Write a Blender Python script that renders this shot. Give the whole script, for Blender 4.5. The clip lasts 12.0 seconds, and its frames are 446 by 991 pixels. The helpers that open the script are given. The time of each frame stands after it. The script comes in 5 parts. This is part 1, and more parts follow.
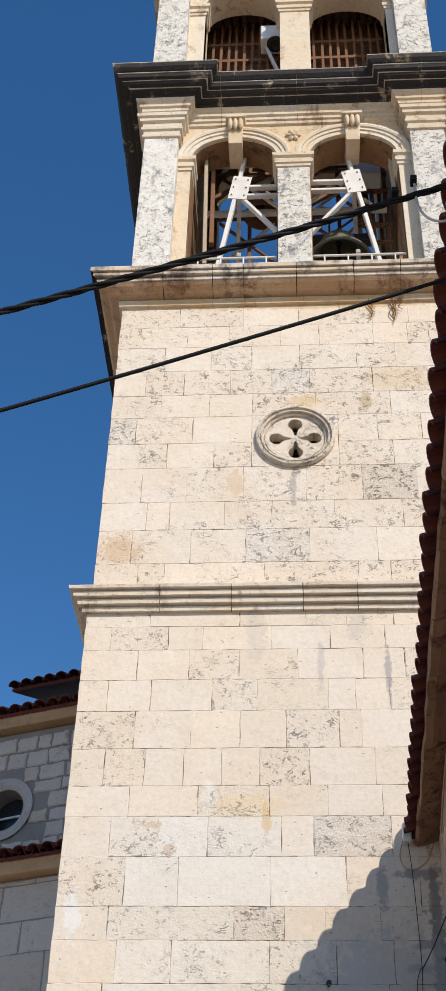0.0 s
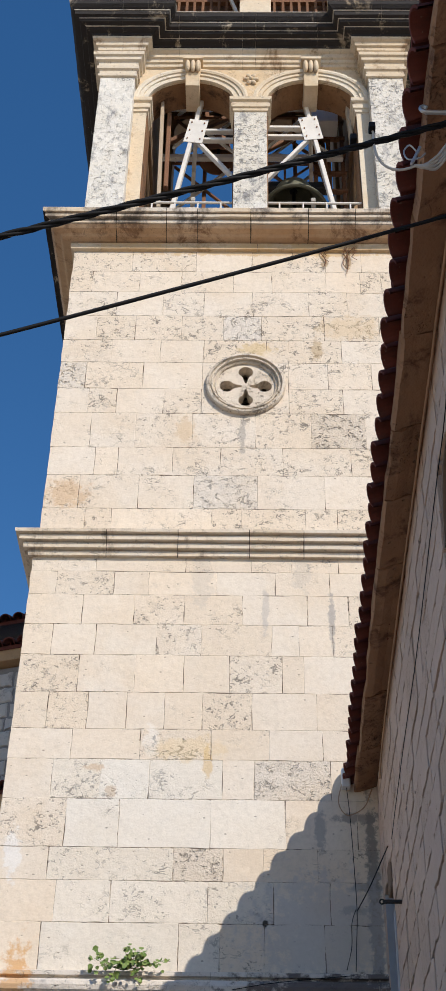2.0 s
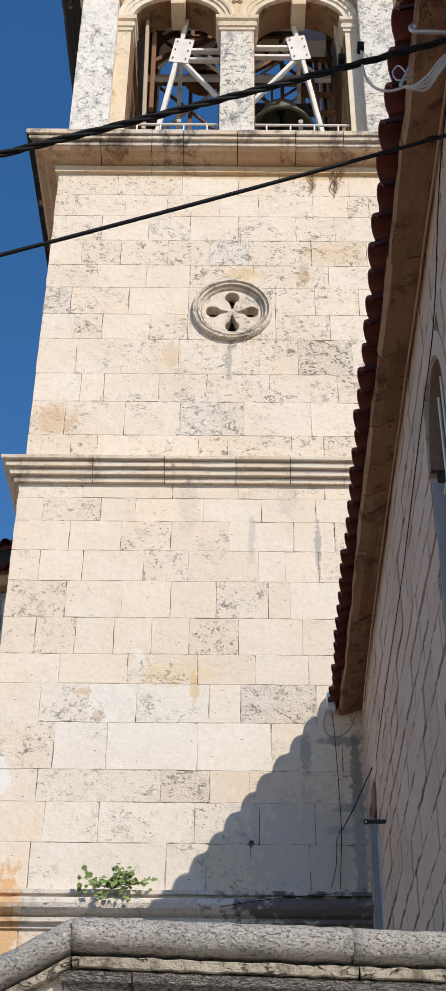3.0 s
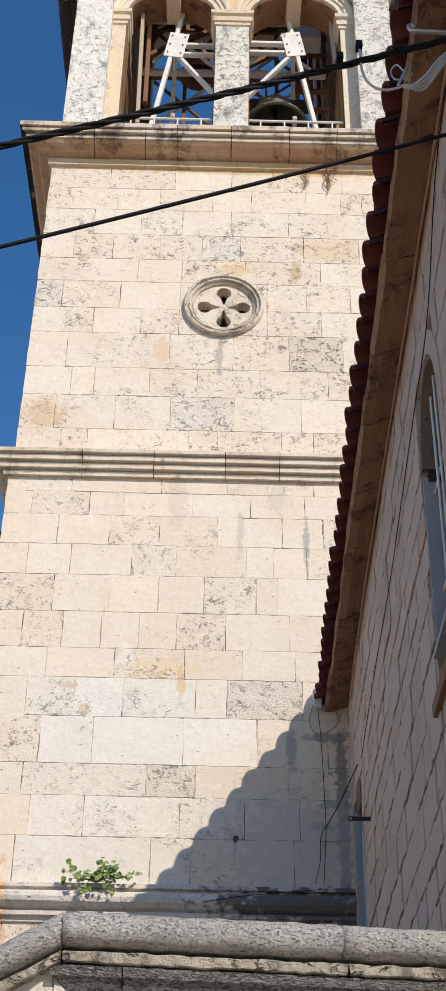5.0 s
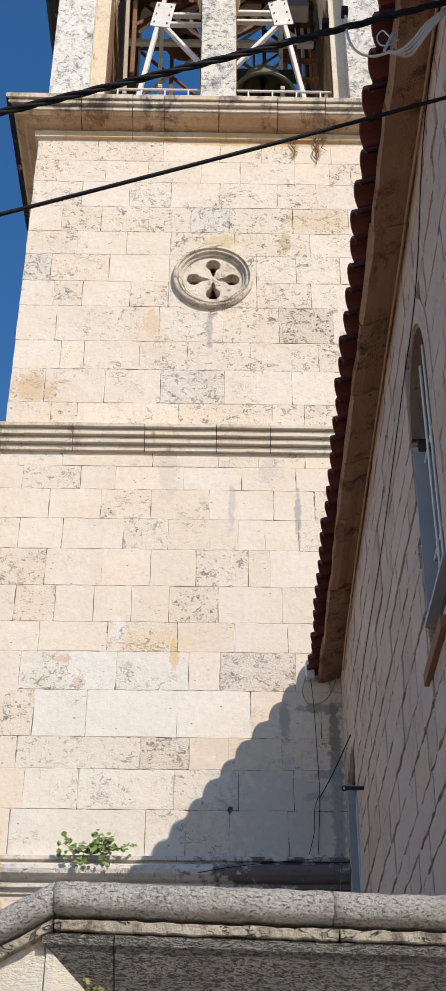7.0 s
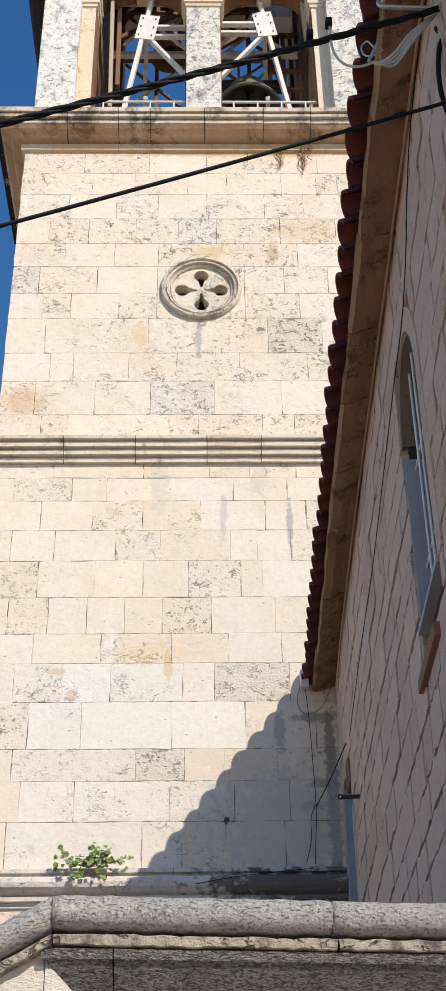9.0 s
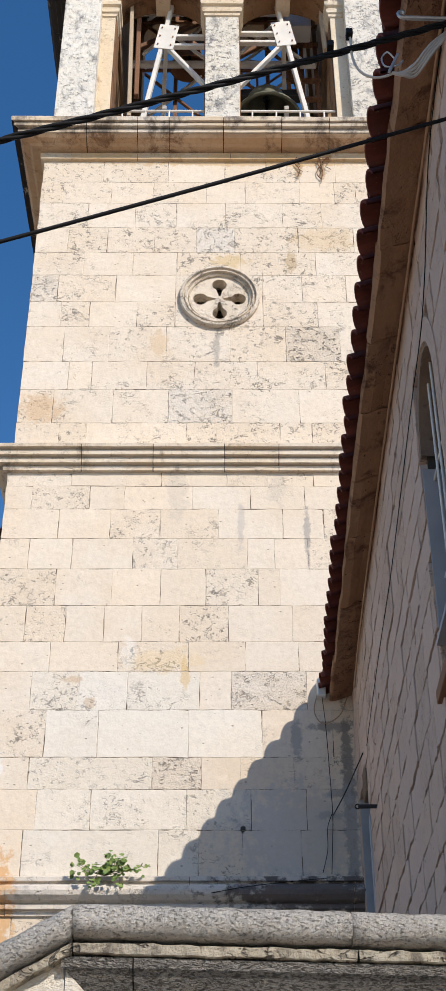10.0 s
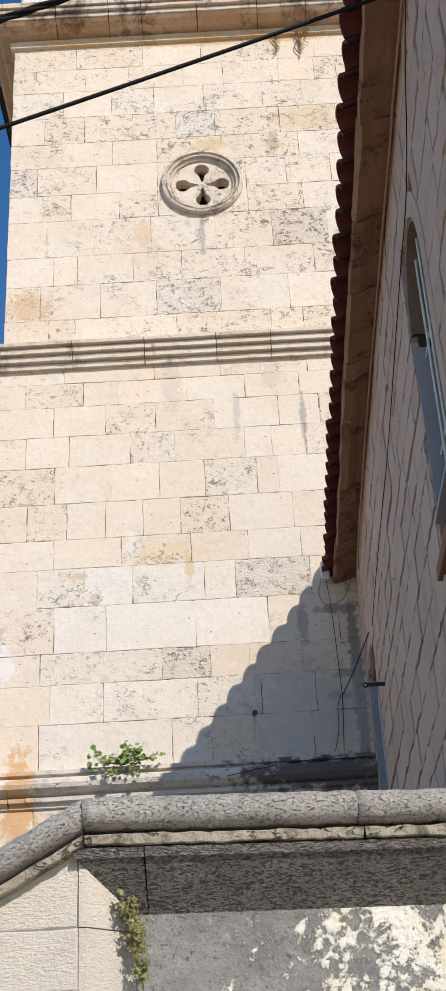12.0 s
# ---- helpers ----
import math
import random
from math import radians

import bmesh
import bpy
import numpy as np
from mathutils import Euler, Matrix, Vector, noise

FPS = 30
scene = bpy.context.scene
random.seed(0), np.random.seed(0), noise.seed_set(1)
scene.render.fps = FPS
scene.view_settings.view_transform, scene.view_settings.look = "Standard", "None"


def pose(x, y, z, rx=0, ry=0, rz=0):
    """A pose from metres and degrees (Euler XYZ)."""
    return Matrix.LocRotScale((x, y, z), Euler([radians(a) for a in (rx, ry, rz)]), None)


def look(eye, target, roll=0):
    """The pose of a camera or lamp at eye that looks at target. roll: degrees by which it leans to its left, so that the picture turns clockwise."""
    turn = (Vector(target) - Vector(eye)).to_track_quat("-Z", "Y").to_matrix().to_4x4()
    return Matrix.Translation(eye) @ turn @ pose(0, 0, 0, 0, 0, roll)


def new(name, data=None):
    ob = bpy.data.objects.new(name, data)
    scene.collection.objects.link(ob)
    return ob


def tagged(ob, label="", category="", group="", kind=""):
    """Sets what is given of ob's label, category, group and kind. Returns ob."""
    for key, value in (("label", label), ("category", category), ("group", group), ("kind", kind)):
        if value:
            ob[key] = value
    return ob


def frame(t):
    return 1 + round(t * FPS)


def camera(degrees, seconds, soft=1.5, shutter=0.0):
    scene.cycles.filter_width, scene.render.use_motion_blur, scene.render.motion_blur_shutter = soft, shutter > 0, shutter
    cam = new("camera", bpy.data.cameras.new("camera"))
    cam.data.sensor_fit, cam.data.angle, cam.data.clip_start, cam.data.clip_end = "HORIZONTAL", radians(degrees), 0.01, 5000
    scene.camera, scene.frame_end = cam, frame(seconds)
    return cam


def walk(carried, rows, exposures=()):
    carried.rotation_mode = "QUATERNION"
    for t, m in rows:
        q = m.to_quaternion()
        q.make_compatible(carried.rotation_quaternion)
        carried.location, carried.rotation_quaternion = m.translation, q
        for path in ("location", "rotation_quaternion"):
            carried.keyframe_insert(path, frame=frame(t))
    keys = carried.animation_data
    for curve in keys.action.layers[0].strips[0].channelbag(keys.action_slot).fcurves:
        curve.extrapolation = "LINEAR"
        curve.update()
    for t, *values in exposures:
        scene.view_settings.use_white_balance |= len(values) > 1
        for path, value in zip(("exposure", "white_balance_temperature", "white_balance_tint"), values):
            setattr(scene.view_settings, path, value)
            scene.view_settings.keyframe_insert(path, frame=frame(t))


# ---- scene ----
WALK = [
    (0.0, pose(0.0150, -0.0029, 1.6163, 129.904, -1.272, 3.062)),
    (0.5, pose(0.0171, 0.0115, 1.6162, 129.296, -1.066, 0.429)),
    (1.0, pose(0.0229, 0.0077, 1.6111, 128.250, -0.487, 1.792)),
    (1.5, pose(0.0119, 0.0070, 1.6071, 127.767, -0.886, 0.870)),
    (2.0, pose(0.0057, 0.0019, 1.6025, 127.667, -0.891, 0.406)),
    (2.5, pose(0.0040, -0.0053, 1.6007, 126.193, -1.129, 0.244)),
    (3.0, pose(0.0058, -0.0004, 1.5975, 124.455, -0.521, -0.059)),
    (3.5, pose(0.0036, 0.0127, 1.5980, 123.301, 0.008, -0.656)),
    (5.5, pose(-0.0192, -0.0100, 1.5985, 124.429, -0.998, -0.986)),
    (6.0, pose(-0.0115, -0.0069, 1.5981, 124.320, -0.739, -0.637)),
    (6.5, pose(-0.0087, -0.0004, 1.5969, 124.139, -0.331, -0.577)),
    (7.0, pose(-0.0028, 0.0061, 1.5937, 123.099, -0.207, -0.942)),
    (9.0, pose(-0.0052, -0.0008, 1.5933, 123.534, 0.738, -0.780)),
    (9.5, pose(-0.0150, -0.0056, 1.5947, 124.028, 0.254, -0.285)),
    (10.0, pose(-0.0167, -0.0112, 1.5931, 123.887, 0.158, -0.303)),
    (10.5, pose(-0.0128, -0.0078, 1.5930, 123.692, 0.578, -0.302)),
    (11.0, pose(-0.0127, 0.0015, 1.5924, 123.082, 0.296, 0.721)),
    (11.5, pose(0.0037, -0.0011, 1.5886, 121.421, 1.299, 0.611)),
    (12.0, pose(0.0150, 0.0040, 1.6084, 119.060, 2.919, 1.395)),
]
cam = camera(19.41, 12.0, 1.0)
walk(cam, WALK, exposures=((0.0, -0.13, 6500, 14.0), (0.5, -0.21, 6500, 14.0), (1.2, -0.20, 6500, 14.0), (2.5, -0.15, 6500, 14.0), (3.6, -0.08, 6500, 14.0), (6.5, -0.09, 6500, 14.0), (9.0, 0.01, 6500, 14.0), (9.5, 0.02, 6500, 14.0), (10.0, -0.06, 6500, 14.0), (10.5, -0.02, 6500, 14.0), (11.0, -0.06, 6500, 14.0), (12.0, -0.06, 6500, 14.0)))

# ---- light ----
SUN_WAY = Vector((0.445, -0.676, 0.587)).normalized()   # towards the sun
world = bpy.data.worlds.new("sky")
scene.world = world
world.use_nodes = True
wn = world.node_tree
wn.nodes.clear()
sky = wn.nodes.new("ShaderNodeTexSky")
sky.sky_type, sky.sun_disc = "NISHITA", False
sky.sun_elevation = math.asin(SUN_WAY.z)
sky.sun_rotation = math.atan2(SUN_WAY.x, SUN_WAY.y)
sky.air_density, sky.dust_density, sky.ozone_density = 1.0, 0.2, 2.6
bg = wn.nodes.new("ShaderNodeBackground")
bg.inputs["Strength"].default_value = 0.155
wo = wn.nodes.new("ShaderNodeOutputWorld")
deep = wn.nodes.new("ShaderNodeHueSaturation")     # the clear Adriatic sky of a dry day
deep.inputs["Saturation"].default_value = 1.28
wn.links.new(sky.outputs[0], deep.inputs["Color"])
wn.links.new(deep.outputs[0], bg.inputs[0])
wn.links.new(bg.outputs[0], wo.inputs[0])
sun = new("sun", bpy.data.lights.new("sun", "SUN"))
sun.data.energy, sun.data.angle, sun.data.color = 4.58, radians(0.5), (1.0, 0.935, 0.815)
sun.matrix_world = look(SUN_WAY * 40, (0, 0, 0))
scene.view_settings.exposure = 0.0


# ---- materials ----
class Nodes:
    """Short hand for building a node material."""

    def __init__(self, name):
        self.mat = bpy.data.materials.new(name)
        self.mat.use_nodes = True
        self.tree = self.mat.node_tree
        self.bsdf = self.tree.nodes["Principled BSDF"]
        self.pos = self.tree.nodes.new("ShaderNodeNewGeometry").outputs["Position"]
        self.rand = self.tree.nodes.new("ShaderNodeObjectInfo").outputs["Random"]

    def link(self, a, b):
        self.tree.links.new(a, b)

    def put(self, socket, value):
        if isinstance(value, (int, float, tuple)):
            socket.default_value = value
        else:
            self.link(value, socket)

    def mapped(self, scale=(1, 1, 1), turn=(0, 0, 0)):
        n = self.tree.nodes.new("ShaderNodeMapping")
        self.link(self.pos, n.inputs["Vector"])
        n.inputs["Scale"].default_value, n.inputs["Rotation"].default_value = scale, turn
        return n.outputs[0]

    def noise(self, scale, detail=4, rough=0.6, vec=None, distort=0.0):
        n = self.tree.nodes.new("ShaderNodeTexNoise")
        self.link(vec or self.pos, n.inputs["Vector"])
        n.inputs["Scale"].default_value, n.inputs["Detail"].default_value = scale, detail
        n.inputs["Roughness"].default_value, n.inputs["Distortion"].default_value = rough, distort
        return n.outputs["Fac"]

    def voronoi(self, scale, vec=None, feature="F1"):
        n = self.tree.nodes.new("ShaderNodeTexVoronoi")
        n.feature = feature
        self.link(vec or self.pos, n.inputs["Vector"])
        n.inputs["Scale"].default_value = scale
        return n.outputs["Distance"]

    def ramp(self, fac, a, b, lo=0.0, hi=1.0):
        n = self.tree.nodes.new("ShaderNodeMapRange")
        n.interpolation_type = "SMOOTHSTEP"
        self.put(n.inputs["Value"], fac)
        n.inputs["From Min"].default_value, n.inputs["From Max"].default_value = a, b
        n.inputs["To Min"].default_value, n.inputs["To Max"].default_value = lo, hi
        return n.outputs[0]

    def mix(self, fac, a, b, how="MIX"):
        n = self.tree.nodes.new("ShaderNodeMix")
        n.data_type, n.blend_type = "RGBA", how
        self.put(n.inputs[0], fac)
        self.put(n.inputs[6], a if not isinstance(a, tuple) else (*a[:3], 1))
        self.put(n.inputs[7], b if not isinstance(b, tuple) else (*b[:3], 1))
        return n.outputs[2]

    def math(self, op, a, b=0.0):
        n = self.tree.nodes.new("ShaderNodeMath")
        n.operation = op
        self.put(n.inputs[0], a)
        self.put(n.inputs[1], b)
        return n.outputs[0]

    def spot(self, centre, radii):
        """1 inside a soft ellipsoid, 0 outside, with a ragged edge."""
        sub = self.tree.nodes.new("ShaderNodeVectorMath")
        sub.operation = "SUBTRACT"
        self.link(self.pos, sub.inputs[0])
        sub.inputs[1].default_value = centre
        div = self.tree.nodes.new("ShaderNodeVectorMath")
        div.operation = "DIVIDE"
        self.link(sub.outputs[0], div.inputs[0])
        div.inputs[1].default_value = radii
        ln = self.tree.nodes.new("ShaderNodeVectorMath")
        ln.operation = "LENGTH"
        self.link(div.outputs[0], ln.inputs[0])
        ragged = self.math("ADD", ln.outputs["Value"], self.ramp(self.noise(9, 5, 0.7), 0.25, 0.75, -0.5, 0.5))
        return self.ramp(ragged, 0.55, 1.05, 1.0, 0.0)

    def finish(self, colour, rough=0.85, bump=None, strength=0.4, distance=0.01, metal=0.0, spec=0.3):
        self.put(self.bsdf.inputs["Base Color"], colour if not isinstance(colour, tuple) else (*colour[:3], 1))
        self.put(self.bsdf.inputs["Roughness"], rough)
        self.bsdf.inputs["Metallic"].default_value = metal
        self.bsdf.inputs["Specular IOR Level"].default_value = spec
        if bump is not None:
            n = self.tree.nodes.new("ShaderNodeBump")
            n.inputs["Strength"].default_value, n.inputs["Distance"].default_value = strength, distance
            self.link(bump, n.inputs["Height"])
            self.link(n.outputs[0], self.bsdf.inputs["Normal"])
        return self.mat


def limestone(name, light, warm, pits=0.5, grime=0.0, grime_colour=(0.16, 0.155, 0.15), stains=(), relief=0.5, spread=0.0, patch=3.2):
    """Weathered Dalmatian limestone: colour by block and by patch, short tooled pits, grey grime."""
    n = Nodes(name)
    c = n.mix(n.ramp(n.noise(1.3, 5, 0.6), 0.35, 0.68), light, warm)
    c = n.mix(n.ramp(n.rand, 0.0, 1.0, 0.0, 0.55), c, n.mix(n.rand, tuple(0.78 * v for v in light), tuple(min(1, 1.09 * v) for v in warm)))
    other = n.math("FRACT", n.math("MULTIPLY", n.rand, 7.31))
    c = n.mix(n.ramp(other, 0.55, 0.95, 0.0, 0.5), c, tuple(v * q for v, q in zip(light, (0.94, 0.88, 0.80))))
    c = n.mix(n.ramp(other, 0.0, 0.35, 0.2, 0.0), c, tuple(min(1.0, 1.12 * v) for v in light))
    c = n.mix(n.ramp(n.noise(22, 6, 0.7), 0.4, 0.75, 0.0, 0.35), c, tuple(0.72 * v for v in warm))
    mottle = n.noise(5.5, 9, 0.74, None, 0.5)
    c = n.mix(n.ramp(mottle, 0.54, 0.74, 0.0, 0.34), c, tuple(0.66 * v for v in light))
    c = n.mix(n.ramp(mottle, 0.30, 0.44, 0.30, 0.0), c, tuple(min(1.0, 1.15 * v) for v in light))
    # pits: short curved strokes gathered in patches, more on some blocks than on others; their thin shadows are
    # coloured in
    def strokes(scale, turn, thin, wide, gate_scale):
        f = n.noise(scale, 3, 0.55, n.mapped((0.8, 0.8, 1.3), (0.0, turn, 0.0)), 0.9)
        line = n.ramp(n.math("ABSOLUTE", n.math("SUBTRACT", f, 0.5)), thin, wide, 1.0, 0.0)
        return n.math("MULTIPLY", line, n.ramp(n.noise(gate_scale, 4, 0.65, n.mapped((1, 1, 1), (turn, 0, 0))), 0.53, 0.60))
    where = n.ramp(n.math("ADD", n.noise(1.9, 4, 0.65), n.math("MULTIPLY", other, 0.34)), 0.60 - spread, 0.84 - spread)
    peck = n.math("MAXIMUM", strokes(9, 0.6, 0.014, 0.042, 7), n.math("MULTIPLY", strokes(19, -0.5, 0.015, 0.055, 13), 0.8))
    peck = n.math("MULTIPLY", peck, where)
    c = n.mix(n.math("MULTIPLY", peck, pits), c, tuple(0.24 * v for v in light))
    hole = n.math("MULTIPLY", n.ramp(n.voronoi(15, n.mapped((0.7, 0.7, 1.2), (0.0, 0.4, 0.0))), 0.07, 0.16, 1.0, 0.0), n.ramp(n.noise(5, 3), 0.50, 0.57))
    c = n.mix(n.math("MULTIPLY", hole, 0.55), c, (0.13, 0.10, 0.075))
    if grime:
        g = n.noise(patch, 7, 0.72, n.mapped((1, 1, 0.55)), 0.4)
        c = n.mix(n.ramp(g, 0.62 - 0.25 * grime, 0.78 - 0.25 * grime, 0.0, 0.97 if grime > 1 else 0.88), c, grime_colour)
    for centre, radii, colour, much in stains:
        c = n.mix(n.math("MULTIPLY", n.spot(centre, radii), much), c, colour)
    h = n.math("ADD", n.math("MULTIPLY", n.noise(45, 5, 0.65), n.ramp(where, 0.0, 1.0, 0.3, 0.9)), n.math("MULTIPLY", n.noise(6, 5, 0.6), 1.3))
    h = n.math("SUBTRACT", h, n.math("MULTIPLY", peck, 1.1))
    h = n.math("SUBTRACT", h, hole)
    return n.finish(c, 0.88, h, relief, 0.018)


def mortar():
    """Lime pointing, sound and pale in places, washed out and dark in others."""
    n = Nodes("lime_mortar")
    c = n.mix(n.ramp(n.noise(4.2, 6, 0.78), 0.44, 0.54), (0.55, 0.475, 0.375), (0.10, 0.07, 0.05))
    return n.finish(c, 0.95, n.noise(60, 5), 0.5, 0.01)


CREAM, WARM = (0.735, 0.652, 0.545), (0.70, 0.585, 0.452)
TOWER_STAINS_AND_SHADE = (
    ((-2.0, 11.0, 6.10), (0.085, 0.3, 0.27), (0.76, 0.75, 0.73), 0.6),
    ((0.24, 11.0, 8.62), (0.04, 0.3, 0.34), (0.36, 0.34, 0.33), 0.4),
    ((0.90, 11.0, 8.52), (0.04, 0.3, 0.36), (0.26, 0.25, 0.25), 0.6),
    ((-0.40, 11.0, 9.0), (0.12, 0.3, 0.42), (0.42, 0.39, 0.35), 0.3),
    ((0.62, 11.0, 9.1), (0.13, 0.3, 0.25), (0.44, 0.41, 0.37), 0.3),
    ((0.0, 11.0, 10.97), (0.04, 0.3, 0.36), (0.26, 0.24, 0.22), 0.55),
    ((-0.63, 11.0, 11.0), (0.11, 0.3, 0.24), (0.54, 0.36, 0.18), 0.4),
    ((0.15, 11.0, 12.25), (0.22, 0.3, 0.12), (0.58, 0.42, 0.19), 0.55),
    ((1.25, 11.0, 12.6), (0.45, 0.3, 0.22), (0.62, 0.46, 0.27), 0.45),
    ((0.86, 11.0, 12.25), (0.08, 0.3, 0.18), (0.40, 0.28, 0.14), 0.55),
    ((-0.5, 11.0, 7.12), (0.42, 0.3, 0.14), (0.70, 0.53, 0.29), 0.4),
    ((-0.83, 11.0, 7.2), (0.09, 0.3, 0.17), (0.78, 0.76, 0.72), 0.4),
    ((-0.30, 11.0, 7.0), (0.05, 0.3, 0.20), (0.60, 0.40, 0.16), 0.55),
    ((-1.87, 11.0, 10.1), (0.28, 0.3, 0.2), (0.55, 0.36, 0.2), 0.55),
    ((-1.85, 11.0, 4.75), (0.17, 0.5, 0.6), (0.60, 0.33, 0.12), 0.75),
    ((-1.35, 11.0, 6.93), (0.13, 0.3, 0.045), (0.48, 0.30, 0.16), 0.5),
    ((-1.17, 11.0, 6.68), (0.06, 0.3, 0.07), (0.48, 0.32, 0.18), 0.45),
    # nave corner: damp streaks and grey, darkened further to stand in for its shade
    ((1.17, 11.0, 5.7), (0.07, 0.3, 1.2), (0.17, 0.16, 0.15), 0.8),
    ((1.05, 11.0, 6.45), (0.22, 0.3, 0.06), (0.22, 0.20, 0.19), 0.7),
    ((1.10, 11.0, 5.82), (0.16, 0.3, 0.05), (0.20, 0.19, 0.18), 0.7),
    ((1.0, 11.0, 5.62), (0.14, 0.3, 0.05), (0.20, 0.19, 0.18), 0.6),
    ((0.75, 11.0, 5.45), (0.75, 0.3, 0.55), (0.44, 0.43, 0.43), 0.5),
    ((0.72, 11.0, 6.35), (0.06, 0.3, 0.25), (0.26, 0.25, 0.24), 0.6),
    ((1.0, 11.0, 13.85), (0.05, 0.3, 0.28), (0.36, 0.24, 0.12), 0.7),
    ((1.28, 11.0, 13.8), (0.05, 0.3, 0.24), (0.36, 0.24, 0.12), 0.7),
    # base moulding grime, widened and deepened to paint the corner's shade
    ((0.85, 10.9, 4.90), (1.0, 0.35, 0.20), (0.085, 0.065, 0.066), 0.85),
    # a small hole, its shaded inside painted as a dark spot
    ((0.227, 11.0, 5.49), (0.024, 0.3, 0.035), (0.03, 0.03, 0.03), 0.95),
    # ochre stain under the bed fillet doubles as its painted shadow line
    ((0.4, 11.0, 13.9), (1.9, 0.3, 0.06), (0.52, 0.33, 0.13), 0.6),
)
M_STONE = limestone("tower_limestone", CREAM, WARM, 0.85, relief=0.45, spread=0.07, stains=TOWER_STAINS_AND_SHADE)
M_WHITE = limestone("whitish_limestone", (0.745, 0.695, 0.61), (0.72, 0.65, 0.55), 0.75, relief=0.45, spread=-0.04, stains=[q for q in TOWER_STAINS_AND_SHADE if q[0][2] < 7.4])
M_SMOOTH = limestone("smooth_limestone", CREAM, WARM, 0.7, relief=0.4, spread=-0.14, stains=TOWER_STAINS_AND_SHADE)
M_PITTED = limestone("pitted_limestone", (0.70, 0.625, 0.53), (0.68, 0.58, 0.46), 0.75, relief=1.0, spread=0.3)
M_PECKED = limestone("pecked_limestone", (0.715, 0.65, 0.565), (0.69, 0.60, 0.49), 0.55, relief=0.8, spread=0.2)
M_RING = limestone("weathered_window_limestone", (0.69, 0.615, 0.515), (0.64, 0.54, 0.42), 0.6, 0.34, (0.22, 0.175, 0.13), relief=0.9, spread=0.2, patch=7.0)
M_BASE = limestone("grey_white_base_limestone", (0.69, 0.655, 0.61), (0.66, 0.605, 0.54), 0.4, 0.2, (0.32, 0.30, 0.28), stains=[q for q in TOWER_STAINS_AND_SHADE if q[0][2] < 5.3])
M_MORTAR = mortar()
M_TRIM = limestone("dressed_limestone", (0.69, 0.61, 0.49), (0.62, 0.49, 0.33), 0.3, 0.45, (0.26, 0.16, 0.085))
M_ARCH = limestone("arcade_limestone", (0.70, 0.63, 0.51), (0.66, 0.52, 0.35), 0.3, 0.26, (0.30, 0.185, 0.095))
M_ARCHWALL = limestone("stained_arcade_limestone", (0.68, 0.60, 0.47), (0.62, 0.46, 0.28), 0.3, 0.38, (0.17, 0.095, 0.045))
# brown stain, darkened well below it so the arch insides look shaded
M_ARCHIN = limestone("stained_shaded_soffit_stone", (0.29, 0.165, 0.085), (0.20, 0.10, 0.048), 0.5, 0.5, (0.05, 0.03, 0.02))
M_PILASTER = limestone("lichened_limestone", (0.74, 0.72, 0.67), (0.70, 0.65, 0.55), 0.7, 0.46, (0.27, 0.265, 0.26), relief=0.9, spread=0.2, patch=5.0)
M_CRUST = limestone("black_crusted_limestone", (0.52, 0.46, 0.37), (0.50, 0.38, 0.24), 0.25, 1.38, (0.016, 0.015, 0.017))
M_CORNICE = limestone("grimy_cornice_limestone", (0.66, 0.59, 0.50), (0.60, 0.48, 0.34), 0.5, 0.6, (0.13, 0.11, 0.095))
M_ARRIS = limestone("sunlit_worn_limestone", (0.56, 0.52, 0.46), (0.50, 0.43, 0.34), 0.4, 0.4, (0.06, 0.06, 0.06))
# brown stain and the underside's shade in one colour
M_UNDER = limestone("stained_shaded_cornice_bed", (0.56, 0.40, 0.26), (0.46, 0.28, 0.15), 0.5, 0.5, (0.17, 0.09, 0.05))
M_BED = limestone("ochre_stained_fillet", (0.66, 0.56, 0.42), (0.56, 0.37, 0.18), 0.4, 0.36, (0.30, 0.17, 0.07))
M_STRING = limestone("string_course_limestone", (0.74, 0.66, 0.55), (0.66, 0.54, 0.40), 0.4, 0.40, (0.20, 0.15, 0.105))
M_NAVE = limestone("nave_limestone", (0.525, 0.40, 0.33), (0.55, 0.41, 0.325), 0.35, 0.1)
M_JOINT = limestone("dark_joint_mortar", (0.055, 0.045, 0.038), (0.08, 0.065, 0.05), 0.3)
M_GREYBLOCK = limestone("grey_rubble_limestone", (0.55, 0.495, 0.44), (0.50, 0.45, 0.40), 0.4, 0.2)
M_GREYRING = limestone("grey_window_limestone", (0.44, 0.41, 0.385), (0.40, 0.37, 0.34), 0.4, 0.3)
M_TANBAND = limestone("tan_eave_plaster", (0.50, 0.33, 0.19), (0.44, 0.27, 0.14), 0.3, 0.3, (0.2, 0.12, 0.07))
M_GREYJOINT = limestone("grey_rubble_mortar", (0.27, 0.25, 0.235), (0.23, 0.21, 0.2), 0.3)
M_SOFFIT = limestone("brown_eave_stone", (0.29, 0.155, 0.088), (0.38, 0.225, 0.135), 0.7, 0.45, (0.10, 0.048, 0.03), relief=1.0)


